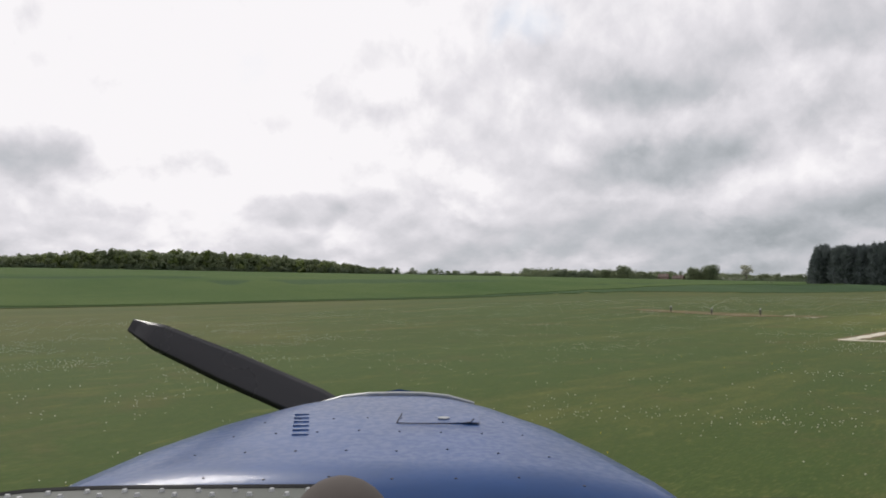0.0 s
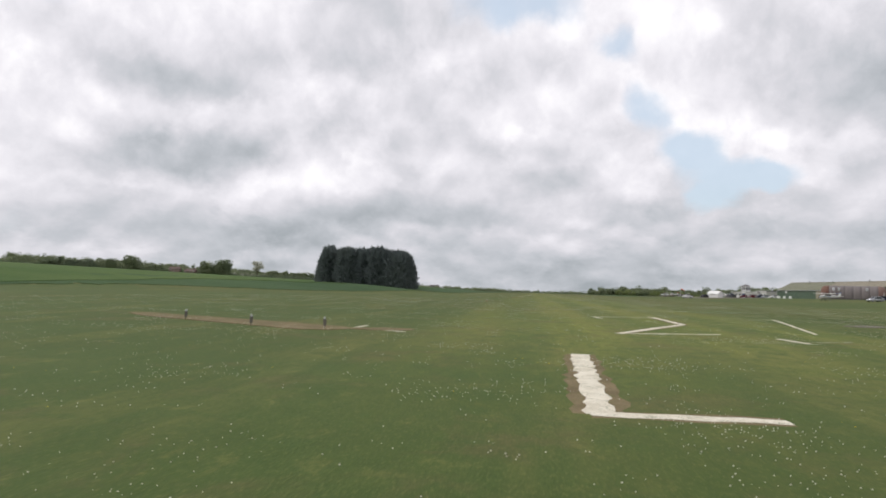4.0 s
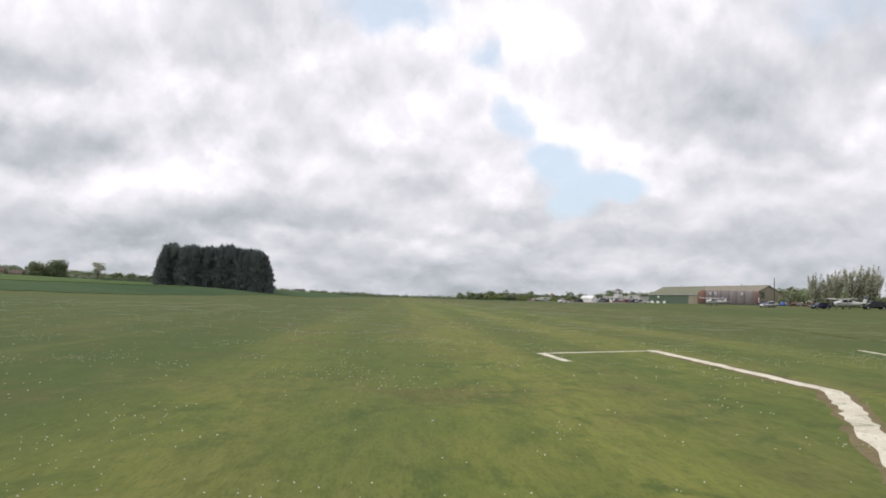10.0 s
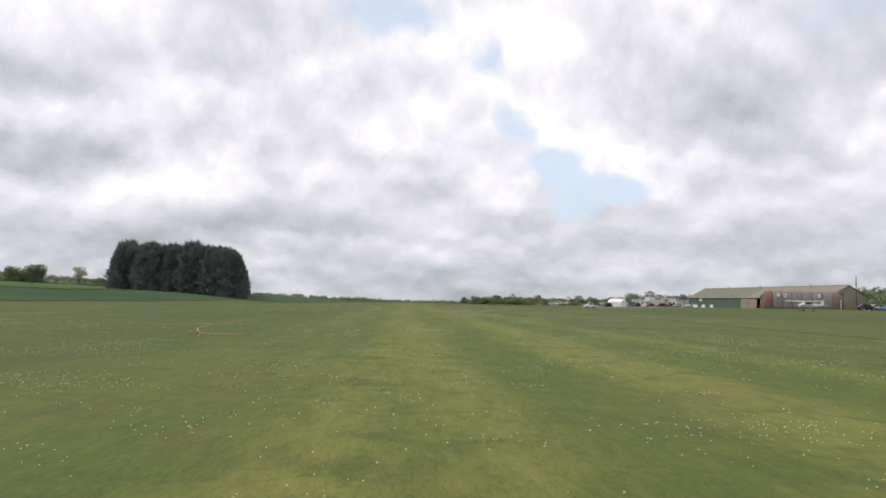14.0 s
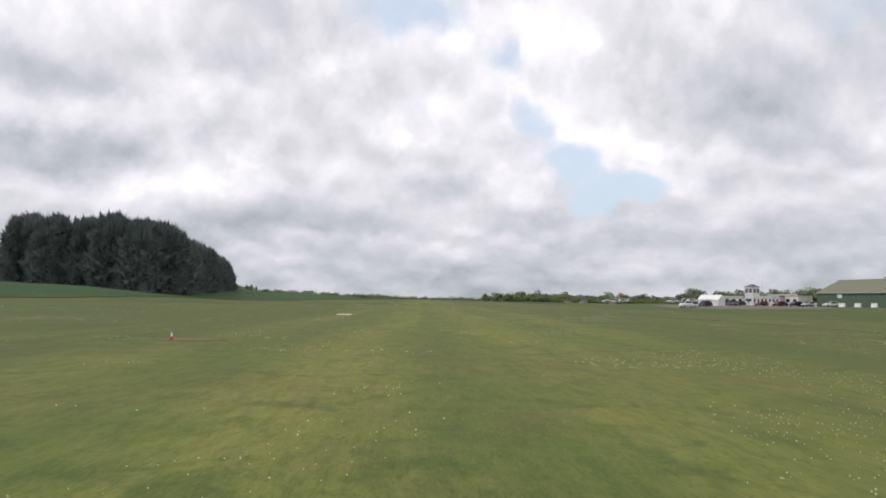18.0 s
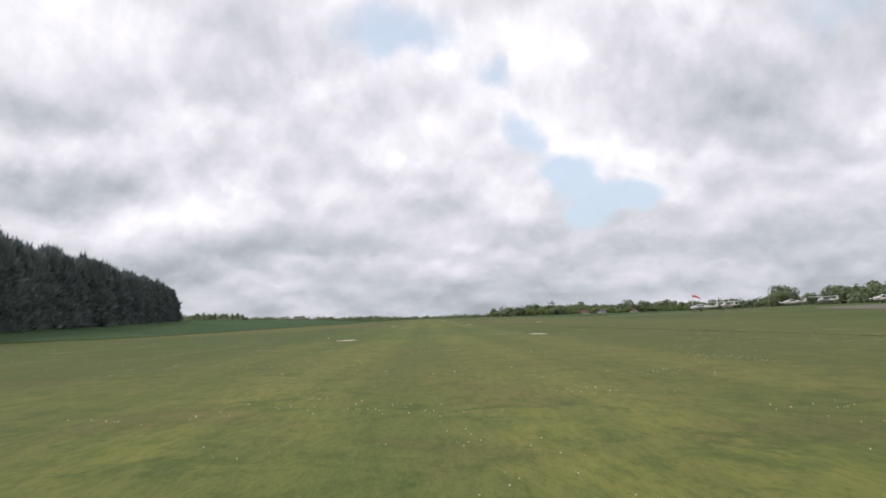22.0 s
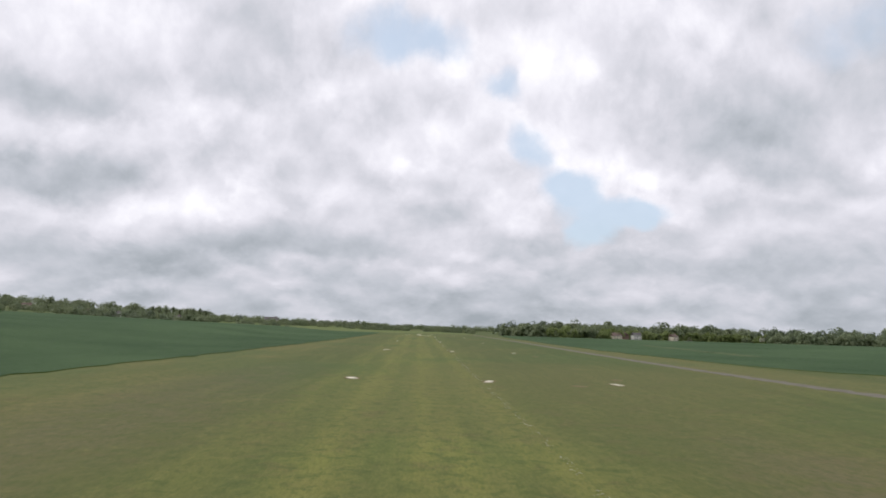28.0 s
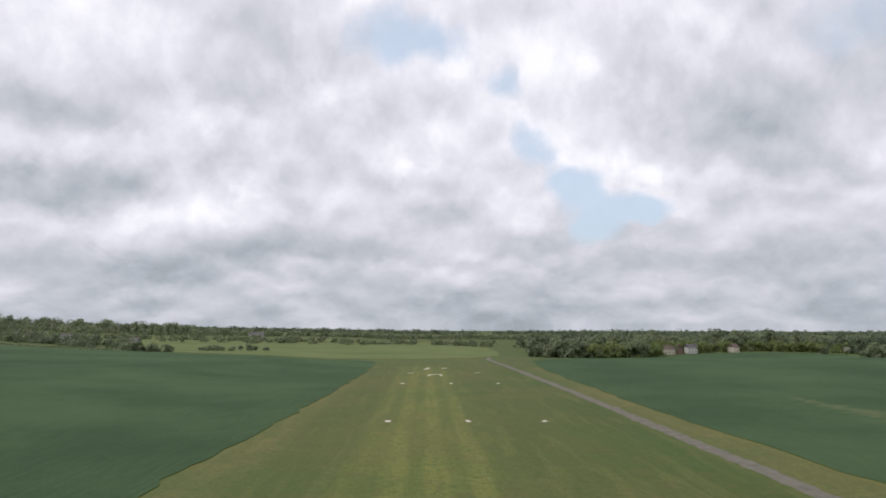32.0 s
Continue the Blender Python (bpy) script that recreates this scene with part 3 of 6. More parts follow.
def quads_to_mesh(name, q, mat):
    v = q.reshape(-1, 3)
    f = np.arange(len(v)).reshape(-1, 4)
    me = bpy.data.meshes.new(name)
    me.vertices.add(len(v))
    me.vertices.foreach_set("co", v.ravel().astype(np.float32))
    me.loops.add(len(v))
    me.loops.foreach_set("vertex_index", f.ravel().astype(np.int32))
    me.polygons.add(len(f))
    me.polygons.foreach_set("loop_start", (np.arange(len(f)) * 4).astype(np.int32))
    me.materials.append(mat)
    me.update(calc_edges=True)
    return me


def sphere_dirs(rng, n):
    d = rng.normal(0, 1, (n, 3))
    return d / np.linalg.norm(d, axis=1)[:, None]


def crown_points(rng, height, width, n, low=0.18, lobes=12):
    """Leaf places and outward ways over a lumpy crown."""
    mid = height * (0.5 + low / 2)
    half = height * (1 - low) / 2
    ld = sphere_dirs(rng, lobes)
    lc = ld * np.array([width * 0.30, width * 0.30, half * 0.6]) + (0, 0, mid)
    lr = rng.uniform(0.26, 0.42, lobes) * width * 0.62
    pick = rng.integers(0, lobes, n)
    d = sphere_dirs(rng, n)
    if low > 0.1:
        d[:, 2] = np.where(d[:, 2] < -0.5, -d[:, 2], d[:, 2])
    r = lr[pick] * rng.uniform(0.86, 1.06, n)
    c = lc[pick] + d * r[:, None] * np.array([1, 1, 0.85])
    return c, d


def trunk_mesh(name, height, radius, limbs, rng, reach):
    bm = bmesh.new()

    def limb(a, b, ra, rb, seg=7):
        a, b = Vector(a), Vector(b)
        q = (b - a).to_track_quat("Z", "Y").to_matrix()
        rings = []
        for s in range(4):
            c = a.lerp(b, s / 3) + Vector((rng.normal(0, ra * 0.25), rng.normal(0, ra * 0.25), 0)) * (s in (1, 2))
            r = ra + (rb - ra) * s / 3
            rings.append([bm.verts.new(c + q @ Vector((r * math.cos(t * 2 * math.pi / seg), r * math.sin(t * 2 * math.pi / seg), 0))) for t in range(seg)])
        for u, w in zip(rings, rings[1:]):
            for t in range(seg):
                bm.faces.new((u[t], u[(t + 1) % seg], w[(t + 1) % seg], w[t]))
        bm.faces.new(rings[-1])
    limb((0, 0, -0.4), (0, 0, height * 0.62), radius, radius * 0.45)
    for k in range(limbs):
        t = k * 2.4 + rng.uniform(0, 0.6)
        z = height * rng.uniform(0.25, 0.5)
        limb((0, 0, z), (math.cos(t) * reach, math.sin(t) * reach, z + height * rng.uniform(0.15, 0.32)), radius * 0.5, radius * 0.12)
    me = bpy.data.meshes.new(name)
    bm.to_mesh(me)
    bm.free()
    me.materials.append(BARK)
    return me


def make_tree(name, height, width, n, leaf, mat, seed, label, low=0.18, lobes=12):
    rng = np.random.default_rng(seed)
    root = new(name)
    c, d = crown_points(rng, height, width, n, low, lobes)
    crown = new("crown", quads_to_mesh("crown", leaf_quads(rng, c, d, leaf), mat))
    trunk = new("trunk", trunk_mesh("trunk", height, width * 0.035 + 0.08, 6, rng, width * 0.26))
    crown.parent = trunk.parent = root
    return tagged(root, label, "tree")


def make_conifer(height, width, seed):
    """Dense evergreen grown from several leaders, ragged tips, foliage down to the ground."""
    rng = np.random.default_rng(seed)
    root = new("conifer")
    count = 7
    turn = np.arange(count) * 2.4 + seed
    away = width * 0.29 * np.sqrt((np.arange(count) + 0.3) / count)
    lx, ly = np.cos(turn) * away, np.sin(turn) * away
    lr = width * rng.uniform(0.27, 0.36, count)
    lh = height * rng.uniform(0.86, 1.03, count) * (1 - 0.07 * (away / (width * 0.29)) ** 2)
    n = 8200
    pick = rng.integers(0, count, n)
    t = rng.uniform(0.0, 1.0, n) ** 0.85
    prof = np.clip(1.0 - t ** 2.4, 0, 1) ** 0.7 * (0.96 + 0.08 * np.sin(t * 17 + pick * 2)) + 0.02
    ang = rng.uniform(0, 2 * math.pi, n)
    lump = 0.2 * np.sin(2 * ang + 13 * t + 1.7 * pick) + 0.2 * np.sin(3 * ang - 22 * t + 2.9 * pick)
    r = lr[pick] * prof * (1 + lump + rng.normal(0, 0.1, n))
    c = np.c_[lx[pick] + np.cos(ang) * r, ly[pick] + np.sin(ang) * r, t * lh[pick]]
    out = np.c_[np.cos(ang), np.sin(ang), np.full(n, 0.3)]
    tip = out * 0.9 + np.array([0, 0, 0.5]) + rng.normal(0, 0.35, (n, 3))
    tip = np.where((t > 0.82)[:, None], tip * 0.5 + np.array([0, 0, 1.1]), tip)
    tip /= np.linalg.norm(tip, axis=1)[:, None]
    side = np.cross(tip, out + rng.normal(0, 0.3, (n, 3)))
    side /= np.linalg.norm(side, axis=1)[:, None]
    ln = (rng.uniform(0.5, 1.5, n) + 2.2 * np.clip(t - 0.75, 0, 1) * rng.uniform(0, 3.5, n))[:, None]
    wd = rng.uniform(0.2, 0.42, n)[:, None]
    q = np.stack([c - tip * ln * 0.4, c + side * wd, c + tip * ln, c - side * wd], 1)
    crown = new("crown", quads_to_mesh("crown", q, CONIFER))
    crown.parent = root
    # solid core stops see-through; its darker tone paints the crown's inner shade
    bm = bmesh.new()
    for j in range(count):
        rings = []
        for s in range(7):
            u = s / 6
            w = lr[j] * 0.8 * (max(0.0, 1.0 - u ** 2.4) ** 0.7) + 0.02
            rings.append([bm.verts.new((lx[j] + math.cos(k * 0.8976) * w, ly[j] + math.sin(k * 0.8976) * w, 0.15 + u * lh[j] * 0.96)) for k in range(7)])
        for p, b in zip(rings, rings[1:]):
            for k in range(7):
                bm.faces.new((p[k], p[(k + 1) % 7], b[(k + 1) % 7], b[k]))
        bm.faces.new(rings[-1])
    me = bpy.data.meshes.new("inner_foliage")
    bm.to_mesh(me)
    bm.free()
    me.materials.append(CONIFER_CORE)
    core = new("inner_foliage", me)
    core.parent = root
    trunk = new("trunk", trunk_mesh("trunk", height * 0.7, 0.25, 0, rng, 0.5))
    trunk.parent = root
    return tagged(root, "tall dark evergreen conifer in a dense shelter belt", "tree", "conifer shelter belt")


def conifer_belt():
    rng = random.Random(5)
    kinds = [make_conifer(16.3, 9.5, 1), make_conifer(15.6, 9.0, 2), make_conifer(16.6, 10.0, 3), make_conifer(15.2, 8.6, 4)]
    spots = []
    # the long side toward the runway, then the block at its near end
    for k in range(60):
        f = k / 59
        spots.append((-61 - 51 * f, 337 + 252 * f))
        spots.append((-67 - 51 * f, 338 + 251 * f))
    for k in range(10):
        for j in range(4):
            spots.append((-61.5 - 4.2 * k + (j % 2) * 2, 332 + 5.0 * j + 1.6 * k + 2.5 * (k % 2)))
    used = set()
    for k, (x, y) in enumerate(spots):
        x, y = x + rng.uniform(-1.8, 1.8), y + rng.uniform(-1.8, 1.8)
        s = (rng.uniform(0.9, 1.03) + 0.03 * min(1, max(0, (-x - 70) / 30)) * (y < 365)) * (1 - 0.06 * min(1, max(0, (y - 420) / 160)))
        m = pose(x, y, lz(x, y) - 0.2, 0, 0, rng.uniform(0, 360)) @ Matrix.Diagonal((s, s, s * rng.uniform(0.94, 1.04), 1))
        kind = k % 4
        if kind not in used:
            used.add(kind)
            kinds[kind].matrix_basis = m
        else:
            copy_thing(kinds[kind], pose(0, 0, 0)).matrix_basis = m


conifer_belt()


def wood(name, spots, mat, label, category="woodland", leaf=0.72, per=300, seed=0, low=-0.45):
    """Many far trees together: spots are x, y, height, width."""
    rng = np.random.default_rng(seed)
    out = []
    for x, y, h, w in spots:
        c, d = crown_points(rng, h, w, per, low, 10)
        out.append(leaf_quads(rng, c, d, leaf * (h / 12) ** 0.5) + (x, y, lz(x, y)))
    ob = new(name, quads_to_mesh(name, np.concatenate(out), mat))
    return tagged(ob, label, category, kind="stuff")


def along(line, spacing, h, w, rng, deep=0.0, gaps=0.0):
    res = []
    for (xa, ya), (xb, yb) in zip(line, line[1:]):
        d = math.hypot(xb - xa, yb - ya)
        for k in range(max(1, int(d / spacing))):
            if rng.random() < gaps:
                continue
            f = (k + rng.random()) * spacing / d
            nx, ny = -(yb - ya) / d, (xb - xa) / d
            o = rng.uniform(0, deep)
            s = rng.uniform(0.7, 1.25)
            res.append((xa + (xb - xa) * f + nx * o, ya + (yb - ya) * f + ny * o, h * s, w * s * rng.uniform(0.85, 1.2)))
    return res


R = random.Random(9)
def humped_wood():
    """The wood on the rise: tall in the middle, low at both ends, with a low leafy edge."""
    inner, edge, light = [], [], []
    for k in range(760):
        f = R.random()
        x, y = -775 + 180 * f + R.uniform(-2, 2), 150 + 378 * f
        back = R.uniform(0, 1) ** 1.4 * 130
        h = 8 + 18 * math.sin(math.pi * min(1, max(0, (f - 0.02) / 0.92))) ** 0.8
        h *= R.uniform(0.8, 1.12)
        (light if k % 4 == 0 else inner).append((x - back * 0.9, y + back * 0.43, h, 13 * R.uniform(0.8, 1.2)))
    for k in range(150):
        f = R.random()
        edge.append((-772 + 180 * f + R.uniform(-3, 3), 150 + 378 * f, R.uniform(4, 8), R.uniform(7, 11)))
    wood("woodland", inner, BROAD, "mixed green wood on the rising ground", seed=21, leaf=0.9)
    wood("woodland", light, BRIGHT, "lighter spring-green trees within the wood", seed=22, leaf=0.8)
    wood("woodland", edge, DARKLEAF, "low leafy edge of the wood", seed=33, leaf=0.7)


humped_wood()
wood("woodland", along([(-1100, -420), (-960, -100), (-880, 100), (-790, 160)], 1.6, 10, 16, R, 60), BROAD, "long dark wood beyond the crop", seed=45, leaf=0.9)
wood("hedgerow", along([(-1000, 830), (-860, 900), (-640, 860)], 9, 15, 15, R, 25, 0.3), BROAD, "scattered hedgerow trees along far fields", "hedge", seed=23)
wood("hedgerow", along([(-640, 500), (-655, 590), (-612, 668)], 9, 8.5, 8, R, 8, 0.2), BROAD, "round single trees along the skyline hedge", "hedge", seed=54)
# the hedge behind the ley, with garden trees and blossom
wood("hedgerow", along([(-640, 604), (-560, 696), (-300, 774), (-150, 606)], 2.4, 3.2, 6, R, 3), DARKLEAF, "long low dark hedge behind the grass field", "hedge", leaf=0.5, per=200, seed=24)
wood("hedgerow", along([(-626, 640), (-596, 664), (-530, 716)], 5, 6.2, 8, R, 14, 0.4), BROAD, "small round hedgerow trees on the skyline", "hedge", seed=35)
wood("hedgerow", along([(-506, 706), (-462, 728)], 2.4, 10.5, 10, R, 14), DARKLEAF, "dark clump of trees behind the hedge", "hedge", seed=46)
wood("hedgerow", along([(-418, 748), (-398, 757)], 3.4, 8.8, 9, R, 10), BROAD, "green garden trees by the farmhouse", "hedge", seed=47)
wood("hedgerow", along([(-470, 722), (-400, 752), (-345, 764)], 4.2, 6.0, 8, R, 8, 0.15), BROAD, "low garden trees along the hedge", "hedge", seed=49)
wood("blossom_bushes", along([(-346, 790), (-318, 786), (-262, 790)], 4, 5.0, 7, R, 8), BLOSSOM, "pale blossoming bushes beside the oaks", "bush", leaf=0.5, seed=36)
wood("hedgerow", along([(-293, 784), (-272, 778), (-255, 780), (-215, 800)], 2.2, 9.5, 9, R, 10), BROAD, "rounded green bushes along the hedge", "hedge", seed=37)
wood("brush_heap", [(-95.5, 278, 1.5, 3.2), (-97.5, 279, 1.2, 3.0), (-93.5, 277, 1.0, 2.6)], BROAD, "low heap of green brushwood in the field", "brush heap", leaf=0.16, per=420, seed=48)
wood("hedgerow", along([(-420, 1180), (-200, 1290), (0, 1330), (60, 1250)], 4, 6.5, 9, R, 20, 0.15), BROAD, "far hedgerow with small round trees", "hedge", seed=25)
# the wood round the village beyond the crop
wood("woodland", along([(106, 985), (130, 1002), (160, 1022)], 1.0, 12, 11, R, 60), BROAD, "green edge of a wood beyond the crop", seed=26, per=540, leaf=0.8)
wood("woodland", along([(170, 1066), (190, 1116), (236, 1130), (290, 1160), (360, 1150)], 1.1, 14, 13, R, 70), BROAD, "mixed green wood round a small village", seed=27, per=480, leaf=0.8)
wood("woodland", along([(118, 996), (168, 1040), (184, 1086), (232, 1116), (282, 1146), (330, 1120)], 3.0, 9.5, 10, R, 14, 0.1), BRIGHT, "lighter spring-green trees within the wood", seed=28, per=480)
wood("woodland", along([(112, 988), (166, 1024), (182, 1074), (236, 1116), (300, 1146), (345, 1098)], 8, 11, 11, R, 5, 0.2), BRIGHT, "bright green trees along the wood's edge", leaf=0.62, seed=55, per=620)
wood("woodland", along([(120, 1010), (176, 1070), (250, 1150), (380, 1180), (470, 1060), (620, 940)], 11, 19, 15, R, 40, 0.15), BROAD, "tall crowns rising above the wood", leaf=0.7, seed=56, per=620)
wood("woodland", along([(300, 1000), (330, 990), (400, 962), (520, 885), (640, 800)], 1.6, 11, 12, R, 40), BROAD, "thick green copse at the crop's far corner", seed=38, per=480, leaf=0.8)
wood("woodland", along([(330, 1080), (450, 1040), (620, 900), (760, 760)], 2.2, 16, 15, R, 120), DARKLEAF, "taller dark wood behind the copse", seed=39)
wood("woodland", along([(140, 1160), (250, 1240), (400, 1240)], 2.2, 17, 15, R, 90), DARKLEAF, "taller wooded skyline behind the village", seed=40)
wood("woodland", along([(-700, 1180), (-450, 1300), (-150, 1620), (300, 1560), (700, 1800)], 3, 8.5, 15, R, 90, 0.05), BROAD, "long line of far woods on the horizon", leaf=1.2, per=130, seed=29)
wood("woodland", along([(-2200, 1700), (-900, 2500), (200, 2900), (1500, 2500), (2600, 1700)], 9, 11, 40, R, 260), DARKLEAF, "distant woods on the horizon", leaf=3.2, per=110, seed=30)
wood("hedgerow", along([(-352, 1120), (-300, 1100), (-235, 1090), (-195, 1070)], 9, 8.5, 11, R, 14, 0.2), BROAD, "round dark hedgerow trees by a lane", "hedge", seed=31)
wood("hedgerow", along([(-640, 1000), (-480, 1050), (-330, 1130), (-180, 1200), (-40, 1270)], 7, 6.0, 10, R, 60, 0.45), BROAD, "green hedgerow trees among village gardens", "hedge", seed=32)
wood("hedgerow", along([(-150, 1038), (-132, 1050), (-110, 1075)], 6, 4.5, 8, R, 6), DARKLEAF, "small dark bushes in the pasture", "bush", seed=41)
wood("hedgerow", along([(-196, 1010), (-172, 985), (-150, 978)], 2.6, 5.6, 8, R, 8), BROAD, "green bush clump at the crop's corner", "bush", seed=42)
wood("hedgerow", along([(150, 262), (180, 330), (166, 420), (158, 500)], 1.1, 6.5, 9, R, 26), BROAD, "green trees behind the hangars", "hedge", seed=34)
wood("hedgerow", along([(116, 262), (128, 246), (140, 226), (150, 200)], 1.3, 4.5, 5.5, R, 8), BROAD, "low green scrub under the tall trees", "bush", leaf=0.45, per=260, seed=43)

wood("woodland", along([(-840, 1080), (-600, 1290), (-430, 1440), (-300, 1560)], 2.2, 15, 15, R, 90), BROAD, "wood on the rise beyond the village", seed=51)
wood("hedgerow", along([(-330, 1084), (-262, 1036), (-190, 992)], 2.0, 1.3, 2.6, R, 1.5), DARKLEAF, "dark low hedge at the crop's far edge", "hedge", leaf=0.4, per=120, seed=52)
wood("hedgerow", along([(-345, 1140), (-300, 1098), (-250, 1062), (-215, 1040)], 9.5, 9.5, 12, R, 12, 0.25), DARKLEAF, "large round dark trees behind the hedge", "hedge", seed=53)

# single trees
oak = make_tree("oak_tree", 15, 16, 4200, 0.42, BROAD, 41, "large round green tree in the hedge line", low=-0.06, lobes=22)
oak.matrix_basis = pose(-428.7, 739, lz(-428.7, 739), 0, 0, 20) @ Matrix.Scale(1.2, 4)
for x, y, s in ((-337, 764, 1.36), (-352.5, 757, 1.12), (-446, 728.6, 0.85), (-600, 840, 0.9), (124.6, 498, 0.46), (142, 529, 0.55), (-122, 622, 0.5), (133, 266, 0.42), (-176, 990, 0.5), (315, 1088, 0.5), (146.6, 538, 0.75)):
    copy_thing(oak, pose(0, 0, 0)).matrix_basis = pose(x, y, lz(x, y) - 0.3, 0, 0, x * 7) @ Matrix.Scale(s, 4)
airy = make_tree("spring_tree", 13, 10, 1100, 0.34, POPLARLEAF, 42, "pale spring tree with an open, half-leaved crown", lobes=13)
airy.matrix_basis = pose(-303.6, 778, lz(-303.6, 778)) @ Matrix.Scale(1.55, 4)
for x, y, s in ((322, 1070, 0.55), (-400, 905, 0.7)):
    copy_thing(airy, pose(0, 0, 0)).matrix_basis = pose(x, y, lz(x, y) - 0.2, 0, 0, x * 3) @ Matrix.Scale(s, 4)

def make_plume_tree(height, width, seed):
    """A tall tree of many upswept limbs, thinly leaved in plumes that lean one way."""
    rng = np.random.default_rng(seed)
    root = new("willow_tree")
    bm = bmesh.new()
    leafy, ways = [], []
    for k in range(22):
        a = rng.uniform(0, 2 * math.pi)
        reach = width / 2 * math.sqrt(rng.uniform(0.02, 1.0))
        top = height * rng.uniform(0.7, 1.0) * (1 - 0.22 * (reach / width * 2) ** 2)
        foot = height * rng.uniform(0.04, 0.2)
        pts = []
        for s in np.linspace(0, 1, 7):
            out = reach * s ** 0.7
            pts.append(Vector((math.cos(a) * out + 0.7 * s * s, math.sin(a) * out, foot + (top - foot) * s)))
        for s, (p, q) in enumerate(zip(pts, pts[1:])):
            ra, rb = 0.06 * (1 - s / 6.5), 0.06 * (1 - (s + 1) / 6.5)
            m = (q - p).to_track_quat("Z", "Y").to_matrix()
            ring = [[bm.verts.new(c + m @ Vector((r * math.cos(t * 1.2566), r * math.sin(t * 1.2566), 0))) for t in range(5)] for c, r in ((p, ra), (q, rb))]
            for t in range(5):
                bm.faces.new((ring[0][t], ring[0][(t + 1) % 5], ring[1][(t + 1) % 5], ring[1][t]))
        n = 260
        f = rng.uniform(0.12, 1.0, n)
        seat = np.array([pts[min(5, int(v * 6))].lerp(pts[min(5, int(v * 6)) + 1], v * 6 - min(5, int(v * 6))) for v in f])
        wide = 0.28 + 0.55 * np.sin(np.pi * np.clip(f, 0, 0.97)) ** 0.8
        d = sphere_dirs(rng, n) * np.array([1, 1, 1.7])
        leafy.append(seat + d * (wide * rng.uniform(0.2, 1.1, n))[:, None])
        ways.append(d + (0.3, 0, 0.5))
    c, d = np.concatenate(leafy), np.concatenate(ways)
    crown = new("crown", quads_to_mesh("crown", leaf_quads(rng, c, d, 0.13, 1.6), POPLARLEAF))
    me = bpy.data.meshes.new("limbs")
    bm.to_mesh(me)
    bm.free()
    me.materials.append(PALEBARK)
    limbs = new("limbs", me)
    trunk = new("trunk", trunk_mesh("trunk", height * 0.5, 0.28, 0, rng, 0.5))
    crown.parent = limbs.parent = trunk.parent = root
    return tagged(root, "tall grey-green tree just coming into leaf", "tree", "row of thinly leaved trees")


willows = [make_plume_tree(12.8, 6.8, 43), make_plume_tree(12.0, 6.2, 44), make_plume_tree(13.4, 7.2, 45)]
for k, (x, y, s) in enumerate(((113, 236, 0.8), (116, 232, 0.92), (119, 229, 0.95), (122, 226, 0.97), (125.5, 222, 0.9), (129, 218, 0.92), (132, 216, 0.88), (135, 213, 0.92), (139, 209, 1.0), (143, 204, 1.02), (118, 238, 0.85), (124, 231, 0.9), (131, 224, 0.95), (138, 219, 0.9), (147, 198, 1.0), (151, 192, 1.0))):
    m = pose(x, y, lz(x, y) - 0.2, 0, 0, x * 3 % 50 - 25) @ Matrix.Scale(s, 4)
    if k < 3:
        willows[k].matrix_basis = m
    else:
        copy_thing(willows[k % 3], pose(0, 0, 0)).matrix_basis = m
poplar = make_tree("poplar_tree", 17, 4.2, 700, 0.5, BROAD, 44, "slim tall poplar in a row by the village", low=0.08, lobes=18)
poplar.matrix_basis = pose(-330, 1335, lz(-330, 1335))
tagged(poplar, group="row of poplars")
for k in range(1, 9):
    x, y = -330 + k * 7.5, 1335 + k * 3
    copy_thing(poplar, pose(0, 0, 0)).matrix_basis = pose(x, y, lz(x, y), 0, 0, k * 50) @ Matrix.Scale(0.85 + 0.06 * (k % 4), 4)

# ---- helpers for built things ----
def part(name, bm, mat, parent, label=""):
    me = bpy.data.meshes.new(name)
    bmesh.ops.recalc_face_normals(bm, faces=bm.faces[:])
    bm.to_mesh(me)
    bm.free()
    for m in mat if isinstance(mat, (list, tuple)) else [mat]:
        me.materials.append(m)
    o = new(name, me)
    o.parent = parent
    return tagged(o, label) if label else o


def box(size, at, bevel=0.0, turn=(0, 0, 0)):
    bm = bmesh.new()
    bmesh.ops.create_cube(bm, size=1)
    bmesh.ops.scale(bm, vec=size, verts=bm.verts)
    if bevel:
        bmesh.ops.bevel(bm, geom=bm.edges[:], offset=bevel, segments=2, affect="EDGES")
    bmesh.ops.transform(bm, matrix=pose(*at, *turn), verts=bm.verts)
    return bm


def tube(a, b, ra, rb=None, seg=10):
    bm = bmesh.new()
    a, b = Vector(a), Vector(b)
    bmesh.ops.create_cone(bm, cap_ends=True, segments=seg, radius1=ra, radius2=ra if rb is None else rb, depth=(b - a).length)
    bmesh.ops.transform(bm, matrix=Matrix.Translation((a + b) / 2) @ (b - a).to_track_quat("Z", "Y").to_matrix().to_4x4(), verts=bm.verts)
    return bm


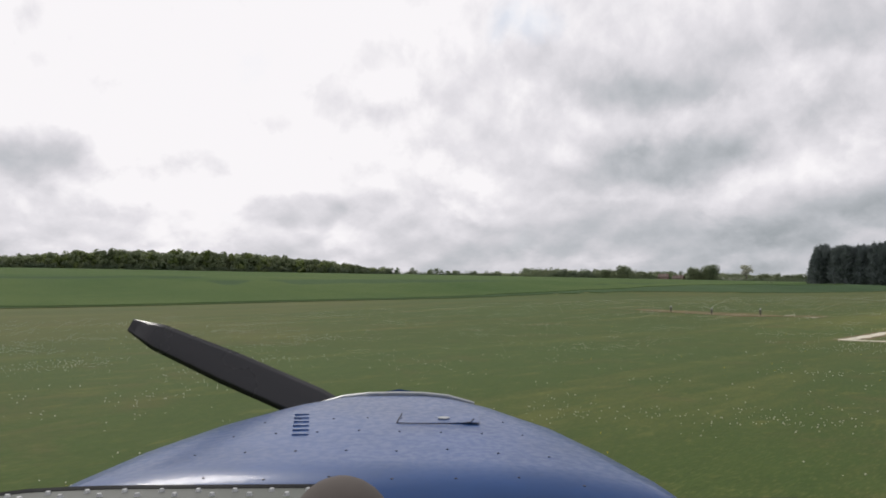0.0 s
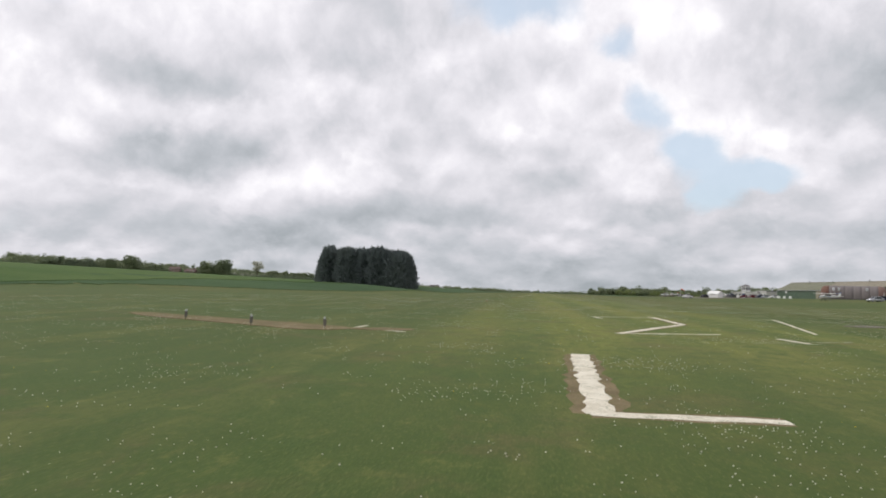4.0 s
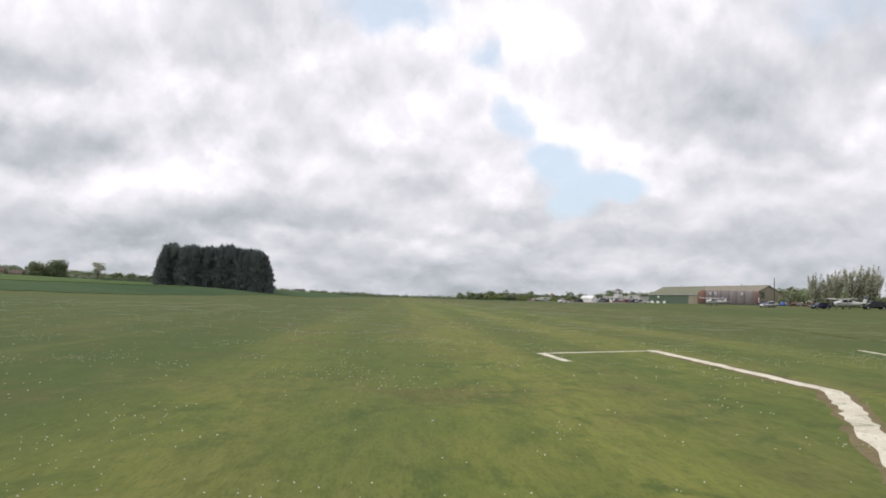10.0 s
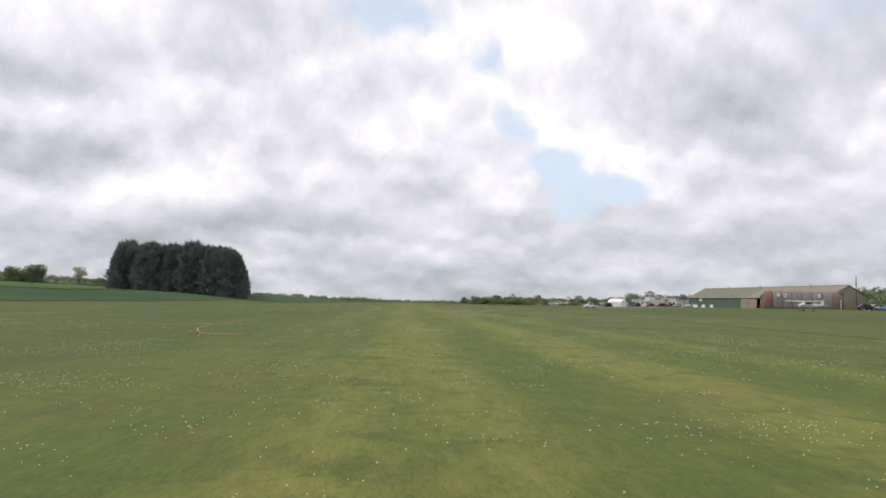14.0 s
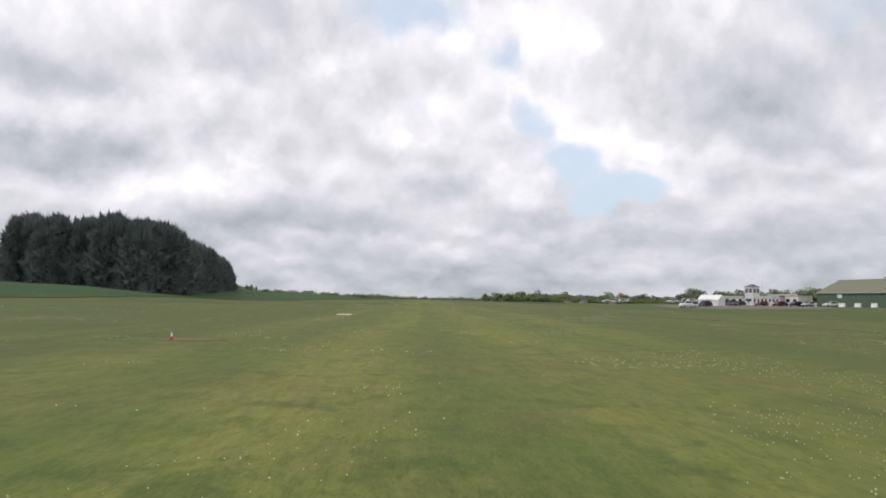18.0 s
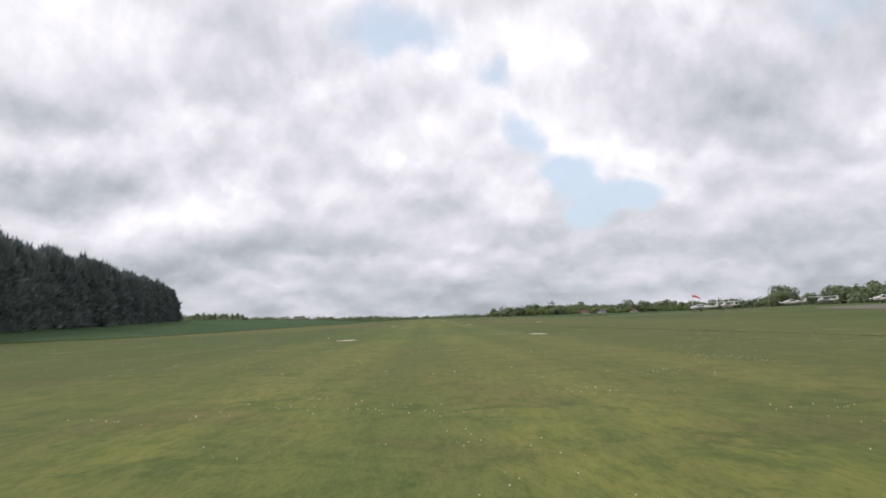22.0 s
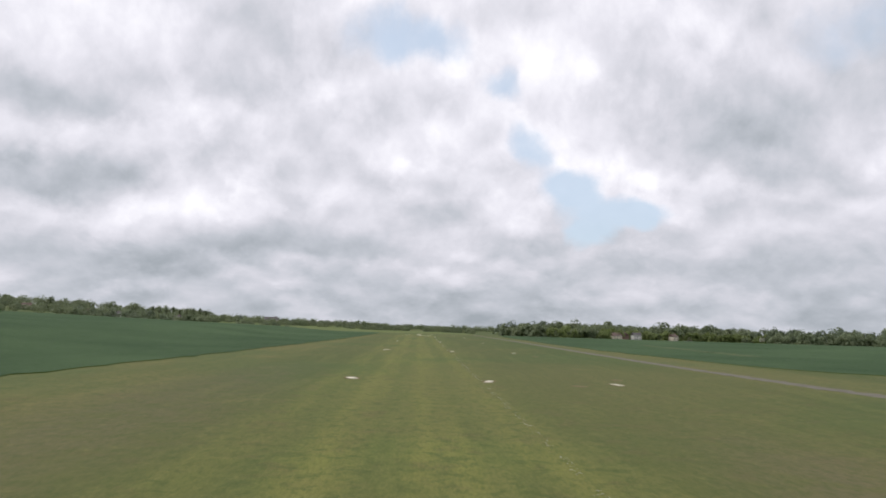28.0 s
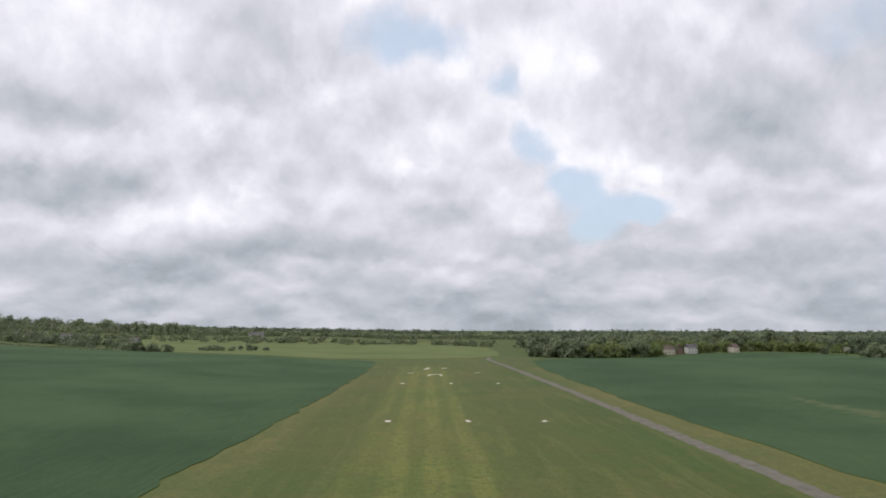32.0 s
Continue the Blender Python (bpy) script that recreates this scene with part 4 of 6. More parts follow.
def prism(points, depth, axis="y", at=(0, 0, 0), bevel=0.0):
    """An outline in two axes, made solid along the third."""
    bm = bmesh.new()
    ends = []
    for s in (-0.5, 0.5):
        d = s * depth
        ends.append([bm.verts.new((at[0] + (d if axis == "x" else p), at[1] + (d if axis == "y" else p if axis == "x" else q), at[2] + q) if axis != "z" else (at[0] + p, at[1] + q, at[2] + d)) for p, q in points])
    bm.faces.new(ends[0])
    bm.faces.new(list(reversed(ends[1])))
    n = len(points)
    for k in range(n):
        bm.faces.new((ends[0][k], ends[1][k], ends[1][(k + 1) % n], ends[0][(k + 1) % n]))
    if bevel:
        bmesh.ops.bevel(bm, geom=bm.edges[:], offset=bevel, segments=2, affect="EDGES")
    return bm


def loft(rings, close=True):
    bm = bmesh.new()
    vs = [[bm.verts.new(p) for p in r] for r in rings]
    n = len(rings[0])
    for a, b in zip(vs, vs[1:]):
        for k in range(n if close else n - 1):
            bm.faces.new((a[k], a[(k + 1) % n], b[(k + 1) % n], b[k]))
    if close:
        bm.faces.new(vs[0])
        bm.faces.new(list(reversed(vs[-1])))
    return bm


def smooth(ob):
    ob.data.polygons.foreach_set("use_smooth", [True] * len(ob.data.polygons))
    return ob


def oval(y, w, h, z, n=12, power=2.6):
    out = []
    for k in range(n):
        t = 2 * math.pi * k / n
        c, s = math.cos(t), math.sin(t)
        out.append((w / 2 * math.copysign(abs(c) ** (2 / power), c), y, z + h / 2 * math.copysign(abs(s) ** (2 / power), s)))
    return out


WHITE = plain("white_paint", (0.76, 0.76, 0.74), 0.35, vary=0.06, scale=1.5)
OFFWHITE = plain("weathered_white_render", (0.66, 0.65, 0.61), 0.8, vary=0.12, scale=0.8, grain=0.01)
SILVER = plain("silver_car_paint", (0.5, 0.52, 0.54), 0.25, 0.5, vary=0.05)
NAVY = plain("dark_blue_car_paint", (0.015, 0.025, 0.06), 0.22, 0.2, vary=0.1)
BLACKCAR = plain("black_car_paint", (0.014, 0.014, 0.017), 0.25, 0.1, vary=0.1)
REDCAR = plain("dark_red_car_paint", (0.17, 0.02, 0.02), 0.25, 0.1, vary=0.1)
RUBBER = plain("rubber", (0.02, 0.02, 0.02), 0.85, vary=0.2)
STEEL = plain("galvanised_steel", (0.42, 0.43, 0.43), 0.45, 0.8, vary=0.15)
# sky brightness on the panes is painted into this glass colour
PALEGLASS = plain("pale_sky_lit_glass", (0.3, 0.33, 0.35), 0.1, vary=0.05)
DARKGLASS = plain("dark_window_glass", (0.02, 0.025, 0.03), 0.08, vary=0.05)
REDTRIM = plain("red_trim_paint", (0.42, 0.04, 0.03), 0.4)
BLUETRIM = plain("blue_trim_paint", (0.03, 0.08, 0.3), 0.35)
ORANGE = plain("orange_windsock_cloth", (0.85, 0.16, 0.06), 0.8, vary=0.12)
MESHGREY = plain("weathered_grey_mesh", (0.13, 0.12, 0.1), 0.8, vary=0.3, scale=9)
TIMBER = plain("weathered_timber", (0.22, 0.18, 0.13), 0.85, vary=0.3, scale=6, grain=0.006)
POLEWOOD = plain("dark_pole_timber", (0.10, 0.075, 0.055), 0.9, vary=0.25, scale=5)
ROOFGREEN = corrugated("mossy_roof_sheet", (0.17, 0.175, 0.11), (0.10, 0.105, 0.07), 0.25, 1, 0.7)
ROOFTAN = corrugated("tan_roof_sheet", (0.24, 0.215, 0.155), (0.15, 0.13, 0.09), 0.25, 1, 0.7)
GREENSHEET = corrugated("green_wall_sheet", (0.07, 0.118, 0.072), (0.11, 0.125, 0.095), 0.3, 1)
HUTSHEET = corrugated("weathered_hut_sheet", (0.18, 0.158, 0.152), (0.155, 0.132, 0.125), 0.3, 0, 0.8)
DULLRUST = corrugated("dull_rusted_sheet", (0.17, 0.105, 0.085), (0.12, 0.085, 0.075), 0.3, 0, 0.85)
RUSTSHEET = corrugated("rusted_sheet", (0.15, 0.075, 0.052), (0.2, 0.125, 0.09), 0.3, 1, 0.85)
BEIGE = corrugated("beige_door_sheet", (0.30, 0.27, 0.20), (0.22, 0.19, 0.13), 0.3, 1)
CANVAS = plain("white_canvas", (0.8, 0.8, 0.78), 0.7, vary=0.05)
SLATE = plain("grey_slate_roof", (0.11, 0.10, 0.10), 0.7, vary=0.25, scale=2)
BRICKRED = plain("red_brick_wall", (0.24, 0.165, 0.135), 0.9, vary=0.25, scale=3)
TILE = plain("red_clay_roof", (0.145, 0.1, 0.082), 0.85, vary=0.25, scale=2)
CREAM = plain("cream_render", (0.62, 0.56, 0.45), 0.85, vary=0.1)
INSIDE = plain("dark_interior_concrete", (0.12, 0.115, 0.105), 0.9)

# ---- hangars and buildings east of the runway ----
def long_hangar():
    root = tagged(new("hangar"), "long green steel hangar with a mossy pitched roof", "hangar")
    L, W, E, Rg = 73.0, 13.0, 3.6, 6.9
    # front wall in panels: a doorway stays open near the middle
    part("front_wall", box((0.2, 41.5, E), (-W / 2, 15.75, E / 2)), GREENSHEET, root)
    part("front_wall", box((0.2, 26, E), (-W / 2, -23.5, E / 2)), GREENSHEET, root)
    part("lintel", box((0.2, 5.5, 0.5), (-W / 2, -7.75, E - 0.25)), GREENSHEET, root)
    for k in range(2):
        part("sliding_door", box((0.12, 4.2, E - 0.45), (-W / 2 - 0.18, 1.4 - 4.3 * k, (E - 0.45) / 2), 0.02), BEIGE, root, "beige sliding hangar door")
    part("back_wall", box((0.2, L, E), (W / 2, 0, E / 2)), GREENSHEET, root)
    for y in (-L / 2, L / 2):
        part("gable_wall", prism([(-W / 2 + 0.1, 0), (W / 2 - 0.1, 0), (W / 2 - 0.1, E), (0, Rg - 0.12), (-W / 2 + 0.1, E)], 0.2, "y", (0, y * 0.997, 0)), BEIGE if y < 0 else GREENSHEET, root)
    part("gable_hatch", box((2.4, 0.08, 2.2), (-2.9, -L / 2 - 0.06, 3.6), 0.01), GREENSHEET, root, "green boarded gable hatch")
    part("floor_slab", box((W - 0.3, L - 0.4, 0.1), (0, 0, 0.05)), INSIDE, root)
    slope = math.degrees(math.atan2(Rg - E, W / 2))
    reach = math.hypot(Rg - E, W / 2) + 0.5
    for sgn in (-1, 1):
        for y0, y1, m in ((-L / 2 - 0.3, 0, ROOFTAN), (0, L / 2 + 0.3, ROOFGREEN)):
            o = part("roof_slope", box((reach, y1 - y0, 0.12), (0, 0, 0)), m, root)
            o.matrix_basis = pose(sgn * (W / 4 + 0.18), (y0 + y1) / 2, (Rg + E) / 2 - 0.05, 0, sgn * slope, 0)
    part("ridge_cap", tube((0, -L / 2 - 0.3, Rg + 0.06), (0, L / 2 + 0.3, Rg + 0.06), 0.16), ROOFTAN, root)
    for y in (-22, 2, 20):
        part("roof_vent", tube((-0.6, y, Rg - 0.3), (-0.6, y, Rg + 0.7), 0.18), STEEL, root)
    part("gutter", tube((-W / 2 - 0.45, -L / 2, E - 0.15), (-W / 2 - 0.45, L / 2, E - 0.15), 0.09), STEEL, root)
    for y, w, h in ((28, 1.6, 0.9), (2, 1.0, 1.1)):
        part("wall_sign", box((0.06, w, h), (-W / 2 - 0.15, y, 2.7), 0.01), WHITE, root, "small blank white sign board")
    root.matrix_basis = pose(118.2, 316, lz(112, 316) - 0.05, 0, 0, 7.6)
    return root


def arched_hut():
    """A barrel-vaulted hut of curved sheets, with arched end walls."""
    root = tagged(new("arched_hut"), "rusty grey-brown corrugated hut with a barrel-vault roof", "shed")
    L, D, H = 19.3, 9.6, 4.8

    def arch(x, grow=0.0, n=18):
        pts = []
        for k in range(n + 1):
            t = math.pi * k / n
            c, u = math.cos(t), math.sin(t)
            pts.append((x, -math.copysign(abs(c) ** 0.72, c) * (D / 2 + grow), abs(u) ** 0.72 * (H + grow)))
        return pts

    bays = 8
    def squat(x):
        """How much the sheets draw in toward the two ends."""
        return 1 - 0.2 * max(0, (abs(x) - L / 2 + 1.3) / 1.3) ** 2

    for k in range(bays):
        xa, xb = -L / 2 + L * k / bays, -L / 2 + L * (k + 1) / bays
        steps = [xa - 0.03 + (xb - xa + 0.06) * q / 3 for q in range(4)]
        outer = [[(x, py * (0.5 + 0.5 * squat(x)), pz * squat(x)) for x, py, pz in arch(v, 0.004 * (k % 2))] for v in steps]
        inner = [[(x, py * (0.5 + 0.5 * squat(x)), pz * squat(x)) for x, py, pz in arch(v, -0.08)] for v in steps]
        ring = outer + inner[::-1]
        bm = bmesh.new()
        vs = [[bm.verts.new(p) for p in r] for r in ring]
        for i in range(len(vs)):
            for j in range(len(vs[0]) - 1):
                bm.faces.new((vs[i][j], vs[i][j + 1], vs[(i + 1) % len(vs)][j + 1], vs[(i + 1) % len(vs)][j]))
        smooth(part("roof_sheet", bm, RUSTSHEET if k == 0 else DULLRUST if k == bays - 1 else HUTSHEET, root))
    for x, m, label in ((-L / 2 + 0.15, RUSTSHEET, "rust-red boarded end wall"), (L / 2 - 0.15, DULLRUST, "dull rust-brown end wall")):
        outline = [(p[1] * 0.88, p[2] * 0.8) for p in arch(0, -0.1)]
        part("end_wall", prism(outline, 0.12, "x", (x, 0, 0)), m, root, label)
    for k in range(7):
        part("end_board", box((0.05, 0.32, 2.9 - 0.12 * (k % 3)), (-L / 2 + 0.06, -3.3 + 1.1 * k, 1.6 + 0.1 * (k % 2)), 0.01, (24 * (1 if k % 2 else -1), 0, 0)), OFFWHITE if k % 3 == 0 else RUSTSHEET, root, "loose diagonal board")
    part("door", box((0.06, 2.4, 2.6), (-L / 2 + 0.05, 0.2, 1.3), 0.01), RUSTSHEET, root)
    for x in (-5.9, -4.3, 3.9):
        win = part("skylight", box((0.62, 0.3, 0.95), (x, -D / 2 + 0.62, 3.55), 0.02, (-24, 0, 0)), WHITE, root, "small white-framed roof light")
        part("pane", box((0.44, 0.04, 0.72), (x, -D / 2 + 0.46, 3.6), 0, (-24, 0, 0)), PALEGLASS, win)
    part("downpipe", tube((L / 2 - 0.9, -D / 2 - 0.15, 0), (L / 2 - 0.9, -D / 2 - 0.15, 2.6), 0.1), WHITE, root, "white downpipe")
    part("base_wall", box((L, 0.15, 0.5), (0, -D / 2 - 0.1, 0.25), 0.02), INSIDE, root, "low concrete footing")
    root.matrix_basis = pose(107.7, 276.9, lz(105, 274) - 0.05, 0, 0, -21.3)
    return root


def control_tower():
    root = tagged(new("control_tower"), "small white two-storey control tower with a slate pyramid roof", "tower")
    part("wall", box((3.5, 3.5, 3.0), (0, 0, 1.5), 0.03), WHITE, root)
    part("upper_wall", box((3.7, 3.7, 2.6), (0, 0, 4.3), 0.03), WHITE, root)
    part("string_course", box((3.9, 3.9, 0.14), (0, 0, 3.05), 0.02), OFFWHITE, root)
    for k in range(4):
        a = k * math.pi / 2
        c, s = math.cos(a), math.sin(a)
        for o in (-0.85, 0.85):
            win = part("window", box((0.08, 1.3, 1.45), (c * 1.87 - s * o, s * 1.87 + c * o, 4.55), 0.01, (0, 0, math.degrees(a))), WHITE, root, "white-framed casement window")
            for q in (-0.31, 0.31):
                part("pane", box((0.04, 0.52, 1.25), (c * 1.9 - s * (o + q), s * 1.9 + c * (o + q), 4.55), 0, (0, 0, math.degrees(a))), DARKGLASS, win)
            low = part("lower_window", box((0.08, 0.95, 1.0), (c * 1.77 - s * o, s * 1.77 + c * o, 1.75), 0.01, (0, 0, math.degrees(a))), WHITE, root)
            part("pane", box((0.04, 0.75, 0.8), (c * 1.8 - s * o, s * 1.8 + c * o, 1.75), 0, (0, 0, math.degrees(a))), DARKGLASS, low)
    part("eaves", box((4.3, 4.3, 0.16), (0, 0, 5.66), 0.02), WHITE, root)
    bm = bmesh.new()
    bmesh.ops.create_cone(bm, cap_ends=True, segments=4, radius1=3.05, radius2=0.12, depth=0.95)
    bmesh.ops.transform(bm, matrix=pose(0, 0, 6.2, 0, 0, 45), verts=bm.verts)
    part("roof", bm, SLATE, root)
    part("mast", tube((0, 0, 6.5), (0, 0, 8.6), 0.035), STEEL, root)
    part("mast_arm", tube((-0.4, 0, 8.2), (0.4, 0, 8.2), 0.025), STEEL, root)
    part("door", box((0.08, 0.9, 2.0), (-1.80, -0.0, 1.0), 0.01), BLUETRIM, root)
    root.matrix_basis = pose(100, 374, lz(100, 374) - 0.02, 0, 0, 24) @ Matrix.Diagonal((0.78, 0.78, 0.95, 1))


def clubhouse(x, y, w, h, turn, windows, label):
    """A low white cabin; its long side faces the runway."""
    root = tagged(new("clubhouse"), label, "building", "clubhouse cabins")
    part("wall", box((4.5, w, h), (0, 0, h / 2), 0.03), OFFWHITE, root)
    part("roof", box((5.0, w + 0.5, 0.18), (0, 0, h + 0.09), 0.03), SLATE, root)
    part("fascia", box((0.06, w + 0.5, 0.25), (-2.53, 0, h + 0.03)), WHITE, root)
    for k in range(windows):
        yy = -w / 2 + (k + 0.5) * w / windows
        win = part("window", box((0.08, w / windows * 0.62, 1.05), (-2.28, yy, 1.5), 0.01), WHITE, root)
        part("pane", box((0.03, w / windows * 0.5, 0.85), (-2.335, yy, 1.5)), DARKGLASS, win)
    part("door", box((0.08, 0.9, 2.0), (-2.28, w * 0.5 - 0.7, 1.0), 0.01), BLUETRIM, root)
    root.matrix_basis = pose(x, y, lz(x, y) - 0.03, 0, 0, turn)


def marquee():
    root = tagged(new("marquee"), "white canvas marquee tent with a pitched roof", "tent")
    part("canvas_wall", box((7.6, 5.0, 1.75), (0, 0, 0.875), 0.05), CANVAS, root)
    part("canvas_roof", prism([(-2.75, 0), (2.75, 0), (2.2, 0.42), (0.12, 1.5), (-0.12, 1.5), (-2.2, 0.42)], 7.9, "x", (0, 0, 1.73), 0.03), CANVAS, root)
    for s in (-1, 1):
        part("canvas_porch", prism([(-1.2, 0), (1.2, 0), (0, 0.5)], 0.12, "y", (0, s * 2.72, 1.7)), CANVAS, root)
    for xx in (-3.8, -1.3, 1.3, 3.8):
        for yy in (-2.55, 2.55):
            part("pole", tube((xx, yy, 0), (xx, yy, 1.8), 0.035), STEEL, root)
            part("guy_rope", tube((xx, yy, 1.75), (xx, yy * 1.55, 0.02), 0.012, seg=5), CANVAS, root)
    root.matrix_basis = pose(83, 362, lz(83, 362) - 0.02, 0, 0, -50) @ Matrix.Diagonal((0.78, 0.78, 0.95, 1))


long_hangar()
arched_hut()
control_tower()
clubhouse(99.5, 381.5, 7.5, 2.6, 24, 3, "low white clubhouse cabin beside the tower")
clubhouse(101.5, 364.5, 10.5, 2.6, 14, 7, "long low white cabin with many windows")
clubhouse(104.5, 356.2, 5, 3.0, 12, 2, "white flat-roofed cabin beside the green hangar")
clubhouse(108, 368, 12, 3.2, 12, 4, "white club building behind the cabins")


def fence(x, y, count, turn):
    root = tagged(new("fence"), "low white picket fence before the cabins", "fence")
    for k in range(count):
        part("post", box((0.09, 0.09, 1.15), (0, k * 1.5, 0.55), 0.01), WHITE, root)
    for k in range(count - 1):
        for h in (0.45, 0.95):
            part("rail", box((0.04, 1.41, 0.1), (0, k * 1.5 + 0.75, h), 0.01), WHITE, root)
        for j in range(5):
            part("picket", box((0.025, 0.08, 0.95), (-0.035, k * 1.5 + 0.25 + j * 0.25, 0.55), 0.008), WHITE, root)
    root.matrix_basis = pose(x, y, lz(x, y) - 0.02, 0, 0, turn)


fence(95.5, 357, 9, 6)
marquee()

# ---- vehicles ----
def wheel(parent, x, y, r, w, z=None):
    t = part("wheel", tube((x - w / 2, y, r if z is None else z), (x + w / 2, y, r if z is None else z), r, seg=16), RUBBER, parent)
    side = math.copysign(w / 2 + 0.004, x)
    part("rim", tube((x + side - math.copysign(0.03, x), y, r if z is None else z), (x + side, y, r if z is None else z), r * 0.6, seg=12), STEEL, t)


def car(paint, label, x, y, turn, tall=1.45, long=4.1, wide=1.7, group="parked cars"):
    root = tagged(new("car"), label, "car", group)
    h = long / 2
    side = [(-h, 0.32), (-h + 0.05, 0.62), (-h + 0.95, 0.84), (-h + 1.75, tall), (h - 1.15, tall - 0.02), (h - 0.3, 0.95), (h, 0.86), (h, 0.34), (h - 0.35, 0.24), (-h + 0.3, 0.24)]
    smooth(part("body", prism(side, wide, "x", bevel=0.07), paint, root))
    glass = [(-h + 1.08, 0.90), (-h + 1.80, tall - 0.10), (h - 1.2, tall - 0.12), (h - 0.62, 0.95)]
    for s in (-1, 1):
        part("side_window", prism(glass, 0.03, "x", (s * (wide / 2 + 0.005), 0, 0)), DARKGLASS, root)
    part("windscreen", box((wide - 0.3, 0.03, 0.82), (0, -h + 1.34, 1.17), 0, (-49, 0, 0)), DARKGLASS, root)
    part("rear_window", box((wide - 0.3, 0.03, 0.6), (0, h - 0.68, 1.22), 0, (55, 0, 0)), DARKGLASS, root)
    for s in (-1, 1):
        part("headlight", box((0.34, 0.06, 0.14), (s * 0.6, -h + 0.08, 0.66), 0.02), WHITE, root)
        part("tail_light", box((0.24, 0.06, 0.2), (s * 0.68, h - 0.02, 0.8), 0.02), REDTRIM, root)
        part("mirror", box((0.2, 0.1, 0.13), (s * (wide / 2 + 0.1), -h + 1.35, 0.98), 0.03), paint, root)
        for yy in (-h + 0.82, h - 0.85):
            wheel(root, s * (wide / 2 - 0.09), yy, 0.32, 0.2)
    root.matrix_basis = pose(x, y, lz(x, y), 0, 0, turn) @ Matrix.Scale(0.9, 4)


def van(x, y, turn):
    root = tagged(new("pickup_van"), "white crew-cab van parked on the apron", "van")
    side = [(-2.5, 0.4), (-2.45, 0.95), (-1.75, 1.25), (-1.1, 2.0), (0.5, 2.05), (0.62, 1.1), (2.5, 1.1), (2.5, 0.45), (2.2, 0.35), (-2.2, 0.35)]
    smooth(part("body", prism(side, 1.95, "x", bevel=0.06), WHITE, root))
    for s in (-1, 1):
        part("side_window", prism([(-1.5, 1.28), (-1.05, 1.85), (-0.4, 1.87), (-0.4, 1.28)], 0.03, "x", (s * 0.98, 0, 0)), DARKGLASS, root)
        part("side_window", prism([(-0.3, 1.28), (-0.3, 1.87), (0.35, 1.87), (0.4, 1.28)], 0.03, "x", (s * 0.98, 0, 0)), DARKGLASS, root)
        part("headlight", box((0.34, 0.06, 0.2), (s * 0.7, -2.47, 0.85), 0.02), STEEL, root)
        for yy in (-1.6, 1.55):
            wheel(root, s * 0.88, yy, 0.36, 0.22)
    part("windscreen", box((1.6, 0.03, 0.9), (0, -1.47, 1.63), 0, (-40, 0, 0)), DARKGLASS, root)
    part("load_bed", box((1.8, 1.75, 0.5), (0, 1.6, 1.36), 0.03), BLACKCAR, root)
    root.matrix_basis = pose(x, y, lz(x, y), 0, 0, turn) @ Matrix.Scale(0.84, 4)


